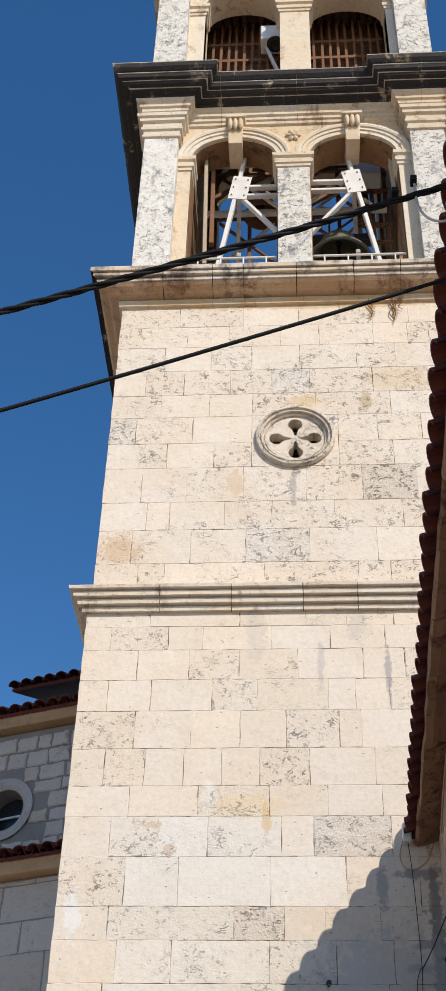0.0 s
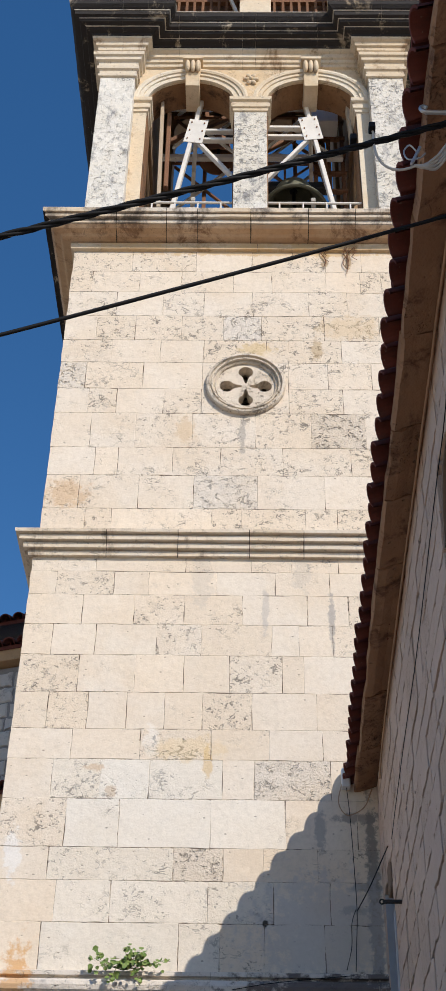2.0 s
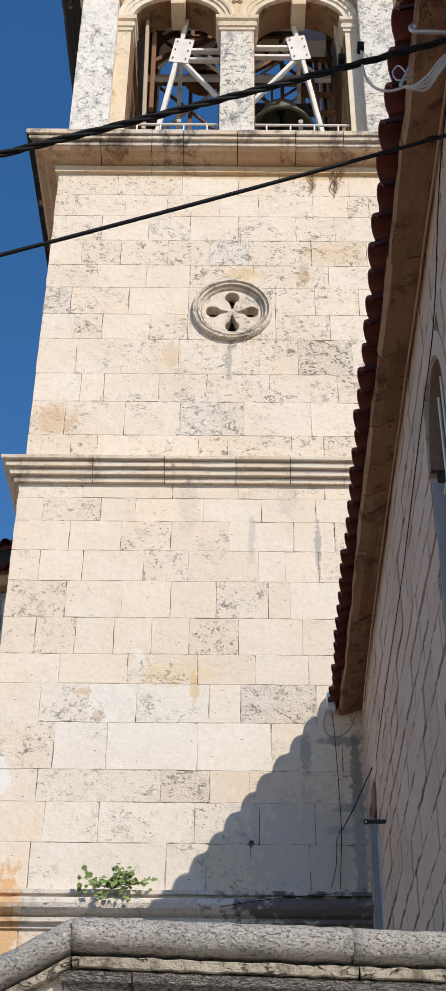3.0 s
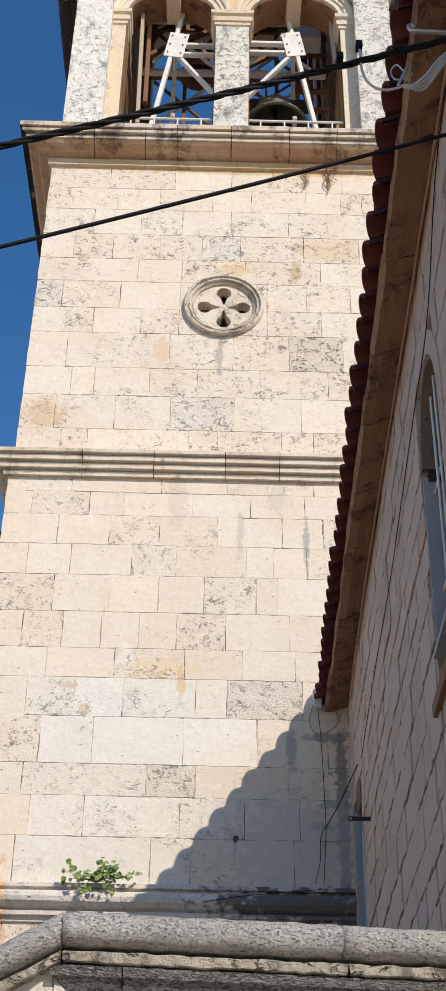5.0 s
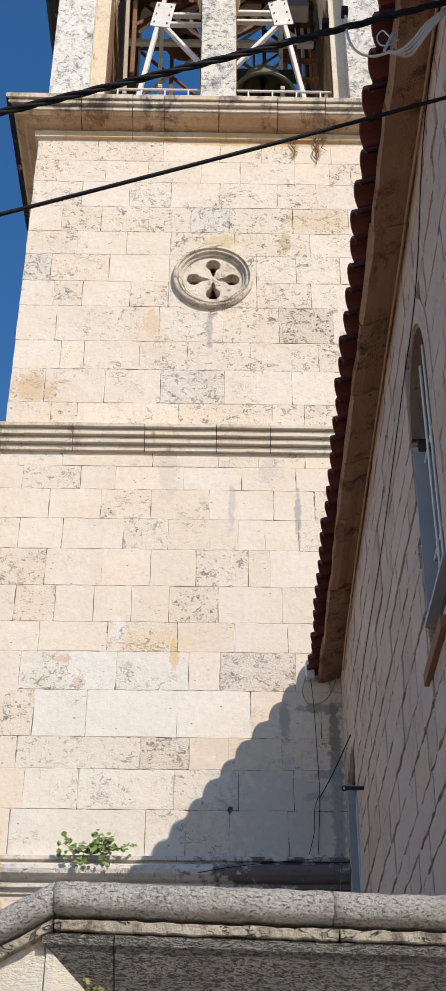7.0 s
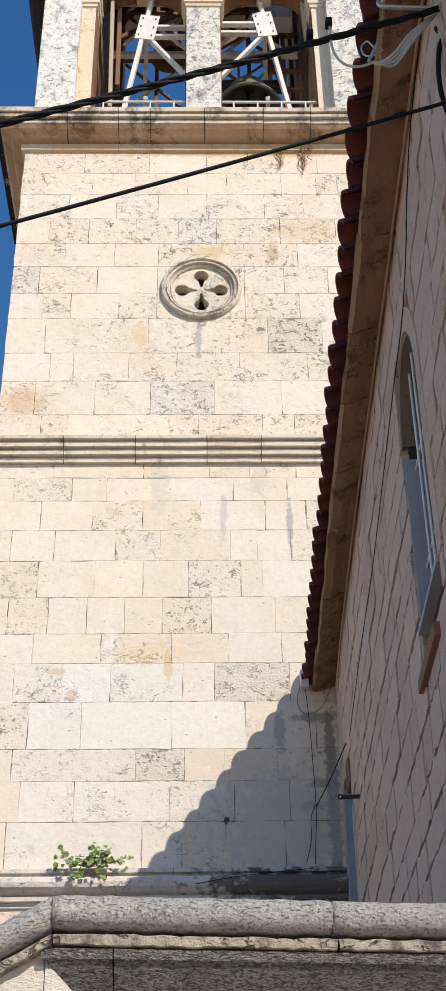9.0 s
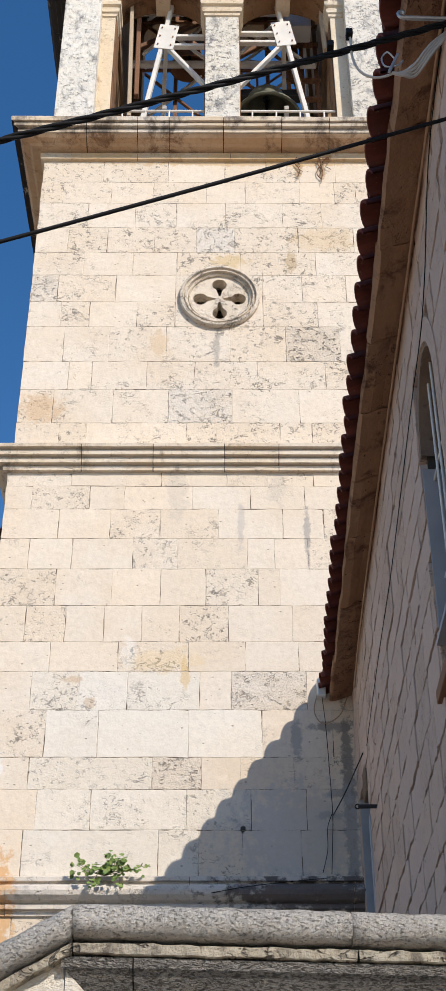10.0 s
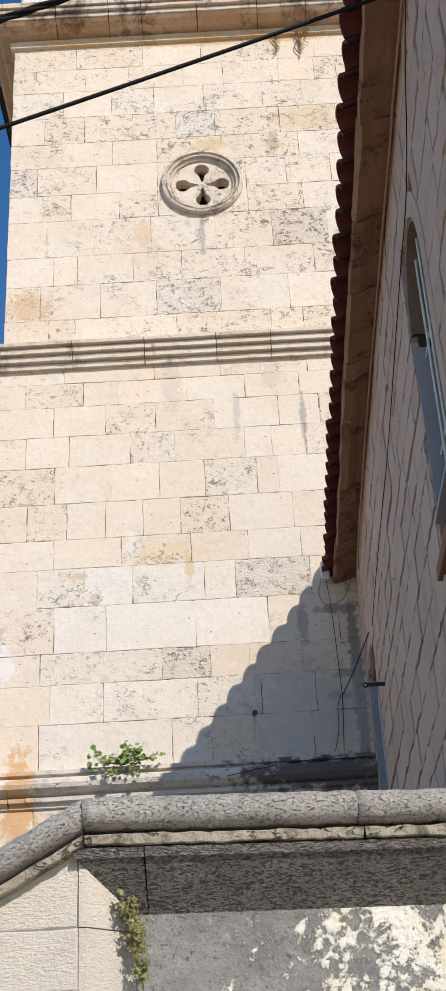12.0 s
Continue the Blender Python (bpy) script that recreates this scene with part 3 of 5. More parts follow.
# string course, cornices and base moulding
P_STRING = [(0.0, 9.27), (0.045, 9.272), (0.05, 9.322), (0.032, 9.325), (0.032, 9.333), (0.092, 9.339), (0.097, 9.392), (0.075, 9.395), (0.075, 9.403), (0.136, 9.410), (0.14, 9.462), (0.12, 9.465), (0.12, 9.472), (0.178, 9.480), (0.184, 9.515), (0.165, 9.53), (0.0, 9.58)]
P_SILL = [(0.0, 14.142), (0.264, 14.142), (0.275, 14.146), (0.28, 14.19), (0.25, 14.193), (0.25, 14.206), (0.322, 14.210), (0.328, 14.248), (0.30, 14.251), (0.30, 14.264), (0.354, 14.268), (0.36, 14.325), (0.345, 14.35), (0.0, 14.40)]
P_UNDER = [(0.0, 14.04), (0.05, 14.050), (0.12, 14.062), (0.15, 14.085), (0.225, 14.100), (0.258, 14.132), (0.26, 14.138), (0.0, 14.138)]
P_BED = [(0.0, 13.915), (0.045, 13.93), (0.05, 14.025), (0.03, 14.036), (0.0, 14.038)]
P_BASE = [(0.0, 4.74), (0.025, 4.75), (0.03, 4.788), (0.068, 4.796), (0.07, 4.828), (0.05, 4.842), (0.10, 4.858), (0.14, 4.893), (0.15, 4.93), (0.14, 4.965), (0.115, 4.985), (0.085, 4.992), (0.045, 4.996), (0.045, 5.022), (0.085, 5.026), (0.085, 5.06), (0.0, 5.09)]
part("string_core", box(TX0 - 0.03, TX1 + 0.03, FACE - 0.03, BACK, 9.30, 9.55), M_STRING, tower)
course_of_mouldings("string_course_stone", P_STRING, (TX0, FACE), (TX1, FACE), (0.17, 0.335, 0.50, 0.625, 0.80), M_STRING, tower, gap=0.004, pointing=M_JOINT)
course_of_mouldings("string_course_stone", P_STRING, (TX0, BACK), (TX0, FACE), (0.3, 0.62), M_STRING, tower)
course_of_mouldings("string_course_stone", P_STRING, (TX1, FACE), (TX1, BACK), (0.4, 0.7), M_STRING, tower)
course_of_mouldings("sill_cornice_stone", P_SILL, (TX0, FACE), (TX1, FACE), (0.125, 0.265, 0.352, 0.50, 0.66, 0.79), M_CORNICE, tower, wear=0.006, gap=0.005, pointing=M_JOINT)
course_of_mouldings("sill_cornice_stone", P_UNDER, (TX0, FACE), (TX1, FACE), (0.125, 0.265, 0.352, 0.50, 0.66, 0.79), M_UNDER, tower, wear=0.006, gap=0.005, pointing=M_JOINT)
course_of_mouldings("sill_cornice_stone", P_UNDER, (TX0, BACK), (TX0, FACE), (0.3, 0.62), M_UNDER, tower, wear=0.006, gap=0.005, pointing=M_JOINT)
course_of_mouldings("sill_cornice_stone", P_SILL, (TX0, BACK), (TX0, FACE), (0.3, 0.62), M_CRUST, tower, wear=0.006, gap=0.005, pointing=M_JOINT)
course_of_mouldings("sill_cornice_stone", P_SILL, (TX1, FACE), (TX1, BACK), (0.4, 0.7), M_CORNICE, tower, wear=0.006, gap=0.005, pointing=M_JOINT)
course_of_mouldings("bed_fillet_stone", P_BED, (TX0 + 0.035, FACE), (TX1 - 0.035, FACE), (0.075, 0.26, 0.52, 0.77), M_BED, tower)
course_of_mouldings("bed_fillet_stone", P_BED, (TX0 + 0.035, BACK), (TX0 + 0.035, FACE), (0.5,), M_BED, tower)
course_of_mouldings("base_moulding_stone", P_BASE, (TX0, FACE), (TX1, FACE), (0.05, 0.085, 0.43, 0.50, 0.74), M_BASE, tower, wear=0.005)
course_of_mouldings("base_moulding_stone", P_BASE, (TX0, BACK), (TX0, FACE), (0.4,), M_BASE, tower, wear=0.005)

# round window: moulded ring, slab with four keyhole lights
FRONT_TURN = Matrix.Translation((OC[0], FACE, OC[1])) @ Matrix.Rotation(math.pi / 2, 4, "X")   # local z looks out of the wall
ring_profile = [(0.456, -0.03), (0.456, 0.04), (0.444, 0.060), (0.418, 0.066), (0.408, 0.036), (0.397, 0.032), (0.390, 0.052), (0.376, 0.050), (0.370, 0.012), (0.356, 0.008), (0.348, 0.020), (0.338, 0.010), (0.333, -0.06)]
oculus = part("round_window", lathe(bmesh.new(), ring_profile, FRONT_TURN, 64), M_RING, tower, "moulded round stone window with four keyhole lights", smooth=False)


def keyhole(angle, seg=16):
    """A drop-shaped light: a thin slot from the middle that ends in a round eye."""
    pts = [(-0.010, 0.045), (-0.035, 0.135)]
    for k in range(seg + 1):
        a = math.pi * (1.18 - 1.36 * k / seg)
        pts.append((0.083 * math.cos(a), 0.215 + 0.083 * math.sin(a)))
    pts += [(0.035, 0.135), (0.010, 0.045)]
    ca, sa = math.cos(angle), math.sin(angle)
    return [(OC[0] + x * ca - z * sa, OC[1] + x * sa + z * ca) for x, z in pts]


part("tracery", plate([circle_loop(*OC, 0.340), *[keyhole(k * math.pi / 2) for k in range(4)]], 0.14, Matrix.Translation((0, FACE + 0.012, 0))), M_RING, oculus, "pale stone slab pierced by a quatrefoil")

# belfry stage: arcade wall set back between corner pilasters
ARC = FACE + 0.2                 # y of the arcade's face
ARCHES = ((-0.77, 0.615), (0.925, 0.625))
LOW, HIGH = 14.36, 18.12


def arcade(name, x0, x1, z0, z1, sill, spring, rise, centres, y, depth, material, label=""):
    loops = [rect_loop(x0, x1, z0, z1), *[arch_loop(c, h, sill, spring, rise) for c, h in centres]]
    return part(name, plate(loops, depth, Matrix.Translation((0, y, 0))), material, tower, label)


arcade("arcade_wall", -1.62, 1.78, LOW, HIGH + 0.02, LOW + 0.03, 17.27, 0.50, ARCHES, ARC, 0.45, M_ARCHWALL, "cream stone wall pierced by twin arches")
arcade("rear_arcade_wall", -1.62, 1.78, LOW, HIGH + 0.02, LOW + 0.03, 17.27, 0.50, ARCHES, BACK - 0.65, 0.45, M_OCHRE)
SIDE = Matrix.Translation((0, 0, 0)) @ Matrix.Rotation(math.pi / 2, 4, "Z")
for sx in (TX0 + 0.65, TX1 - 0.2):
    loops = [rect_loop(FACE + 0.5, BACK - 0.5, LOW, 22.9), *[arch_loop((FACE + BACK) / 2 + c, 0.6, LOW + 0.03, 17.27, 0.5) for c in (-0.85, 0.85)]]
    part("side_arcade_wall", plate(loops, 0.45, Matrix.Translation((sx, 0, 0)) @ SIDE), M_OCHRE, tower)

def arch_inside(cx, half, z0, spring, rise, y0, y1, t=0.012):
    """Stained lining stones of an arch, jambs and soffit, with shade put into their colour."""
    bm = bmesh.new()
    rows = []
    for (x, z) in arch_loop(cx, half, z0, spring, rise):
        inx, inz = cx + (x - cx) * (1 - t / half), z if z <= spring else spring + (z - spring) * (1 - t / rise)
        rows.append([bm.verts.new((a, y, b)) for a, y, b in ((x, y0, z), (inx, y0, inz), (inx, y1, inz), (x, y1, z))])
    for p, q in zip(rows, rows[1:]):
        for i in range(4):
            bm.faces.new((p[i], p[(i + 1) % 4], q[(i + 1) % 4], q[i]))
    return part("arch_soffit", bm, M_ARCHIN, tower, "brown-stained arch soffit with shade in its colour")


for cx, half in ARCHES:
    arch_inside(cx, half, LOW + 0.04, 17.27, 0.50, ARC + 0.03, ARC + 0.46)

P_IMPOST = [(0.0, 17.00), (0.02, 17.01), (0.025, 17.06), (0.045, 17.07), (0.05, 17.14), (0.03, 17.15), (0.03, 17.19), (0.065, 17.21), (0.07, 17.275), (0.0, 17.28)]


def pier(x0, x1, z0, z1, y, name="pier", out=0.035, material=None, impost=True, capdrop=0.0):
    """A square pier on the arcade's face with its moulded impost."""
    p = part(name, box(x0, x1, y - out, y + 0.25, z0, z1, bevel=0.008), material or M_ARCH, tower)
    if impost:
        prof = [(o, z + capdrop) for o, z in P_IMPOST]
        yy = y - out
        cap = moulded(prof, (x0, yy), (x1, yy), 1, 1)
        part("impost", cap, M_ARCH, p)
        part("impost_return", moulded(prof, (x0, y + 0.3), (x0, yy), 0, 1), M_ARCH, p)
        part("impost_return", moulded(prof, (x1, yy), (x1, y + 0.3), 1, 0), M_ARCH, p)
    return p


pier(-0.155, 0.298, LOW, 17.01, ARC, "central_pier", material=M_PILASTER)
pier(-1.60, -1.385, LOW, 17.01, ARC, "jamb_pier", 0.02)
pier(1.55, 1.76, LOW, 17.01, ARC, "jamb_pier", 0.02)


def archivolt(cx, half, spring, rise, y, seg=26):
    """Moulded arch stones on the face of the arcade."""
    prof = [(0.0, 0.0), (0.0, 0.035), (0.07, 0.035), (0.075, 0.055), (0.125, 0.055), (0.13, 0.075), (0.16, 0.085), (0.195, 0.08), (0.20, 0.0)]
    for lo, hi in ((0, 12), (14, 26)):
        bm = bmesh.new()
        rings = []
        for i in range(lo, hi + 1):
            a = math.pi * i / seg
            rings.append([bm.verts.new((cx + (half + d) * math.cos(a), y - o, spring + (rise + d) * math.sin(a))) for d, o in prof])
        n = len(prof)
        for r0, r1 in zip(rings, rings[1:]):
            for k in range(n):
                bm.faces.new((r0[k], r0[(k + 1) % n], r1[(k + 1) % n], r1[k]))
        bm.faces.new(rings[0][::-1])
        bm.faces.new(rings[-1])
        part("archivolt", bm, M_ARCH, tower)


def keystone(cx, y, z0, z1):
    """Console keystone: a tapered block with three rounded flutes at its head."""
    bm = bmesh.new()
    add_box(bm, cx - 0.12, cx + 0.12, y - 0.12, y + 0.40, z0, z1 - 0.10, bevel=0.012)
    for v in bm.verts:
        t = (z1 - v.co.z) / (z1 - z0)
        v.co.x = cx + (v.co.x - cx) * (1.0 - 0.18 * t)
        if v.co.y < y:
            v.co.y += 0.07 * t
    key = part("keystone", bm, M_ARCHWALL, tower, "brown-stained fluted keystone")
    part("keystone_cap", box(cx - 0.145, cx + 0.145, y - 0.19, y + 0.1, z1 - 0.055, z1, bevel=0.008), M_ARCH, key)
    for k in (-1, 0, 1):
        bm = bmesh.new()
        m = Matrix.Translation((cx + k * 0.075, y - 0.12, z1 - 0.14))
        bmesh.ops.create_uvsphere(bm, u_segments=12, v_segments=10, radius=1.0, matrix=m @ Matrix.Diagonal((0.04, 0.06, 0.13, 1)))
        part("flute", bm, M_ARCH, key, smooth=True)


for cx, half in ARCHES:
    archivolt(cx, half, 17.27, 0.50, ARC)
    keystone(cx + 0.01, ARC, 17.60, HIGH - 0.01)

# carved flower between the arches
rosette = bmesh.new()
for k in range(6):
    a = k * math.tau / 6
    m = Matrix.Translation((AXIS + 0.065 * math.cos(a), ARC - 0.015, 17.80 + 0.085 * math.sin(a))) @ Matrix.Rotation(-a, 4, "Y") @ Matrix.Diagonal((0.052, 0.03, 0.036, 1))
    bmesh.ops.create_uvsphere(rosette, u_segments=10, v_segments=7, radius=1.0, matrix=m)
bmesh.ops.create_uvsphere(rosette, u_segments=10, v_segments=7, radius=0.032, matrix=Matrix.Translation((AXIS, ARC - 0.03, 17.80)))
part("rosette", rosette, M_TRIM, tower, "small carved stone flower", smooth=True)

# corner pilasters with stepped capitals
P_CAP = [(0.0, 17.56), (0.03, 17.57), (0.035, 17.61), (0.015, 17.62), (0.02, 17.70), (0.05, 17.72), (0.055, 17.77), (0.035, 17.785), (0.04, 17.87), (0.08, 17.89), (0.085, 17.95), (0.115, 17.965), (0.12, 18.03), (0.0, 18.05)]
PILASTERS = ((-2.06, -1.57), (1.73, 2.22))


def pilaster(x0, x1, z0, z1, cap, y=FACE):
    p = part("corner_pilaster", box(x0, x1, y, y + 0.5, z0, z1, bevel=0.01), M_PILASTER, tower, "lichen-stained white limestone corner pilaster")
    if cap:
        part("capital", moulded(cap, (x0, y), (x1, y), 1, 1, 0.003, 2.0), M_TRIM, p)
        part("capital_return", moulded(cap, (x0, y + 0.5), (x0, y), 0, 1), M_TRIM, p)
        part("capital_return", moulded(cap, (x1, y), (x1, y + 0.5), 1, 0), M_TRIM, p)
        part("capital_core", box(x0 + 0.004, x1 - 0.004, y + 0.004, y + 0.5, cap[0][1], cap[-1][1]), M_TRIM, p)
    part("pilaster_base", box(x0 - 0.03, x1 + 0.03, y - 0.03, y + 0.5, z0, z0 + 0.12, bevel=0.012), M_PILASTER, p)
    return p


for x0, x1 in PILASTERS:
    pilaster(x0, x1, LOW, 18.05, P_CAP)
    part("corner_pier", box(x0, x1, BACK - 0.55, BACK, LOW, 18.1), M_PILASTER, tower)
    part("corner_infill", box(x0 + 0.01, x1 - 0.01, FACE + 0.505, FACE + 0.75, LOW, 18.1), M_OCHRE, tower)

# main cornice, breaking forward over the pilasters
P_ARCHITRAVE = [(0.0, 18.06), (0.035, 18.07), (0.04, 18.13), (0.065, 18.14), (0.07, 18.20), (0.10, 18.215), (0.105, 18.285), (0.15, 18.31), (0.155, 18.35), (0.0, 18.36)]
P_CROWN = [(0.0, 18.36), (0.16, 18.36), (0.17, 18.39), (0.24, 18.405), (0.25, 18.44), (0.33, 18.455), (0.34, 18.50), (0.40, 18.52), (0.41, 18.60), (0.44, 18.615), (0.48, 18.66), (0.49, 18.73), (0.47, 18.76), (0.0, 18.80)]
for prof, mat, nm in ((P_ARCHITRAVE, M_TRIM, "architrave_stone"), (P_CROWN, M_CRUST, "crown_cornice_stone")):
    (a0, a1), (b0, b1) = PILASTERS
    w = 0.007 if mat is M_CRUST else 0.003
    course_of_mouldings(nm, prof, (a0, FACE), (a1 + 0.06, FACE), (0.52,), mat, tower, 1, 1, w)
    course_of_mouldings(nm, prof, (a1 + 0.06, FACE), (a1 + 0.06, ARC), (), mat, tower, 1, -1, w)
    course_of_mouldings(nm, prof, (a1 + 0.06, ARC), (b0 - 0.06, ARC), (0.17, 0.46, 0.52, 0.80), mat, tower, -1, -1, w)
    course_of_mouldings(nm, prof, (b0 - 0.06, ARC), (b0 - 0.06, FACE), (), mat, tower, -1, 1, w)
    course_of_mouldings(nm, prof, (b0 - 0.06, FACE), (b1, FACE), (0.5,), mat, tower, 1, 1, w)
    course_of_mouldings(nm, prof, (a0, BACK), (a0, FACE), (0.3, 0.65), mat, tower, 1, 1, w)
    course_of_mouldings(nm, prof, (b1, FACE), (b1, BACK), (0.3, 0.65), mat, tower, 1, 1, w)
# pale strips paint the sunlit, worn arrises along the black crown
for o, z in ((0.345, 18.498), (0.415, 18.592), (0.255, 18.436), (0.494, 18.735)):
    edge = [(o - 0.03, z), (o + 0.004, z), (o + 0.007, z + 0.009), (o - 0.03, z + 0.011)]
    (a0, a1), (b0, b1) = PILASTERS
    for p0, p1, le, ri in (((a0, FACE), (a1 + 0.06, FACE), 1, 1), ((a1 + 0.06, FACE), (a1 + 0.06, ARC), 1, -1), ((a1 + 0.06, ARC), (b0 - 0.06, ARC), -1, -1), ((b0 - 0.06, ARC), (b0 - 0.06, FACE), -1, 1), ((b0 - 0.06, FACE), (b1, FACE), 1, 1)):
        part("worn_arris", moulded(edge, p0, p1, le, ri, 0.004, o * 9), M_ARRIS, tower)
part("cornice_core", plate([rect_loop(-2.055, 2.215, FACE + 0.206, BACK), rect_loop(-1.45, 1.61, FACE + 0.66, BACK - 0.66)], 0.74,
                           Matrix.Translation((0, 0, 18.06)) @ Matrix(((1, 0, 0, 0), (0, 0, 1, 0), (0, 1, 0, 0), (0, 0, 0, 1)))), M_OCHRE, tower)
for x0, x1 in PILASTERS:
    part("cornice_core", box(x0 + 0.005, x1 + 0.055 if x0 < 0 else x1 - 0.005, FACE + 0.005, FACE + 0.204, 18.06, 18.79), M_TRIM, tower)

# upper belfry stage
UP, TOP = 18.80, 23.0
UP_ARCHES = ((-0.70, 0.60), (0.985, 0.61))
arcade("upper_arcade_wall", -1.62, 1.78, UP, TOP, UP + 0.05, 21.42, 0.52, UP_ARCHES, ARC, 0.45, M_ARCHWALL, "cream stone wall pierced by twin arches")
arcade("upper_rear_arcade_wall", -1.62, 1.78, UP, TOP, UP + 0.35, 21.42, 0.52, UP_ARCHES, BACK - 0.65, 0.45, M_OCHRE)
pier(-0.10, 0.375, UP, 21.16, ARC, "central_pier", impost=True, capdrop=4.14)
pier(-1.58, -1.30, UP, 21.16, ARC, "jamb_pier", 0.02, impost=True, capdrop=4.14)
pier(1.595, 1.76, UP, 21.16, ARC, "jamb_pier", 0.02, impost=True, capdrop=4.14)
for x0, x1 in ((-2.05, -1.555), (1.71, 2.21)):
    pilaster(x0, x1, UP - 0.01, TOP, None)
    part("corner_pier", box(x0, x1, BACK - 0.55, BACK, UP, TOP), M_PILASTER, tower)
for cx, half in UP_ARCHES:
    archivolt(cx, half, 21.42, 0.52, ARC)
part("tower_roof", box(TX0 - 0.2, TX1 + 0.2, FACE - 0.2, BACK + 0.2, TOP + 0.31, TOP + 0.6), M_TRIM, tower)

# timber ceiling of the belfry: boards with gaps over cross beams
ceiling = thing("belfry_ceiling", "dark brown slatted timber ceiling inside the belfry", "ceiling")
rng = random.Random(4)
for k in range(22):
    x = -1.46 + 3.08 * k / 21
    part("board", box(x - 0.045, x + 0.045, FACE + 0.66, BACK - 0.66, 22.55 + rng.uniform(-0.02, 0.02), 22.60), M_WOOD, ceiling)
for k in range(5):
    y = FACE + 0.85 + k * 0.66
    part("cross_beam", box(-1.49, 1.65, y - 0.06, y + 0.06, 22.40, 22.53, bevel=0.008), M_WOOD, ceiling)
part("roof_lining", box(-1.49, 1.65, FACE + 0.66, BACK - 0.66, 22.85, 22.9), M_WOOD, ceiling)

# slatted timber screens in the upper arches
for cx, half in UP_ARCHES:
    screen = thing("timber_screen", "dark brown timber slat screen leaning inside an arch", "screen", group="belfry screens")
    for k in range(9):
        x = cx - half + 0.08 + (2 * half - 0.16) * k / 8
        part("slat", beam(bmesh.new(), (x, ARC + 0.50, UP + 0.3), (x + rng.uniform(-0.01, 0.01), ARC + 0.78, 22.2), 0.045, 0.03), M_WOOD, screen)
    for z in (19.35, 19.85, 20.35, 20.85, 21.4):
        part("batten", box(cx - half, cx + half, ARC + 0.50 + (z - 19.1) * 0.08, ARC + 0.55 + (z - 19.1) * 0.08 + 0.02, z, z + 0.07), M_WOOD, screen)
    part("backing_board", box(cx - half - 0.1, cx + half + 0.1, ARC + 0.95, ARC + 0.98, UP + 0.3, 22.4), M_WOOD, screen)

# ---- bell frame, bells, railing ----
frame_thing = thing("bell_stand", "white painted steel bell stand with bolted gusset plates", "bell stand")
YF = 11.55
for sx, foot, head, gus in ((-1, (-1.07, 15.0), (-0.60, 18.0), (-0.70, 17.02)), (1, (1.30, 15.0), (0.82, 18.0), (0.93, 17.10))):
    for y in (YF, YF + 2.2):
        leg = beam(bmesh.new(), (foot[0] - sx * -0.05, y, 14.42), (head[0], y, head[1]), 0.085, 0.06)
        part("leg", leg, M_STEEL, frame_thing)
        mid = (foot[0] + head[0]) / 2
        pl = bmesh.new()
        add_box(pl, -0.135, 0.135, -0.006, 0.006, -0.26, 0.26, bevel=0.003)
        lean = math.atan2(head[0] - foot[0], head[1] - foot[1])
        bmesh.ops.transform(pl, matrix=Matrix.Translation((gus[0], y - 0.045, gus[1])) @ Matrix.Rotation(lean, 4, "Y"), verts=pl.verts)
        gusset = part("gusset_plate", pl, M_STEEL, frame_thing, "white bolted steel plate")
        for bx in (-0.09, 0.09):
            for bz in (-0.18, 0.0, 0.18):
                bolt = bmesh.new()
                bmesh.ops.create_cone(bolt, cap_ends=True, segments=6, radius1=0.011, radius2=0.011, depth=0.02, matrix=Matrix.Translation((gus[0], y - 0.058, gus[1])) @ Matrix.Rotation(lean, 4, "Y") @ Matrix.Translation((bx, 0, bz)) @ Matrix.Rotation(math.pi / 2, 4, "X"))
                part("bolt", bolt, M_RUST, gusset)
        inner = AXIS - sx * -0.12
        for dz in (-0.10, 0.10):
            part("cross_member", beam(bmesh.new(), (gus[0] - sx * 0.08, y, gus[1] + dz - 0.05), (AXIS + sx * 0.02, y, gus[1] + dz - 0.05), 0.075, 0.05), M_STEEL, frame_thing)
        part("brace", beam(bmesh.new(), (gus[0] - sx * 0.03, y, gus[1] - 0.2), (AXIS + sx * 0.05, y, 15.75), 0.08, 0.05), M_STEEL, frame_thing)
    for z0, z1 in ((17.0, 18.2), (18.2, 17.0), (15.6, 17.0)):
        part("side_brace", beam(bmesh.new(), (gus[0], YF, z0), (gus[0] + sx * 0.15, YF + 2.2, z1), 0.06, 0.05), M_STEEL, frame_thing)
for z in (17.0, 18.25):
    part("top_beam", beam(bmesh.new(), (-1.3, YF + 1.1, z + 0.9), (1.5, YF + 1.1, z + 0.9), 0.09, 0.09), M_STEEL, frame_thing)
for a, b in (((-1.2, 12.6, 18.2), (-0.2, 12.9, 19.3)), ((0.3, 12.6, 18.0), (1.3, 12.9, 19.2)), ((-0.3, 13.3, 19.6), (0.5, 13.4, 18.4)), ((-1.25, 13.5, 20.3), (1.4, 13.5, 20.3)), ((0.2, 13.5, 18.9), (0.2, 13.5, 21.5)), ((1.2, 12.4, 17.0), (1.2, 13.6, 21.0)), ((-1.1, 13.0, 19.9), (-0.3, 14.2, 21.2))):
    part("timber_strut", beam(bmesh.new(), a, b, 0.09, 0.07), M_WOOD, frame_thing, "brown timber strut")


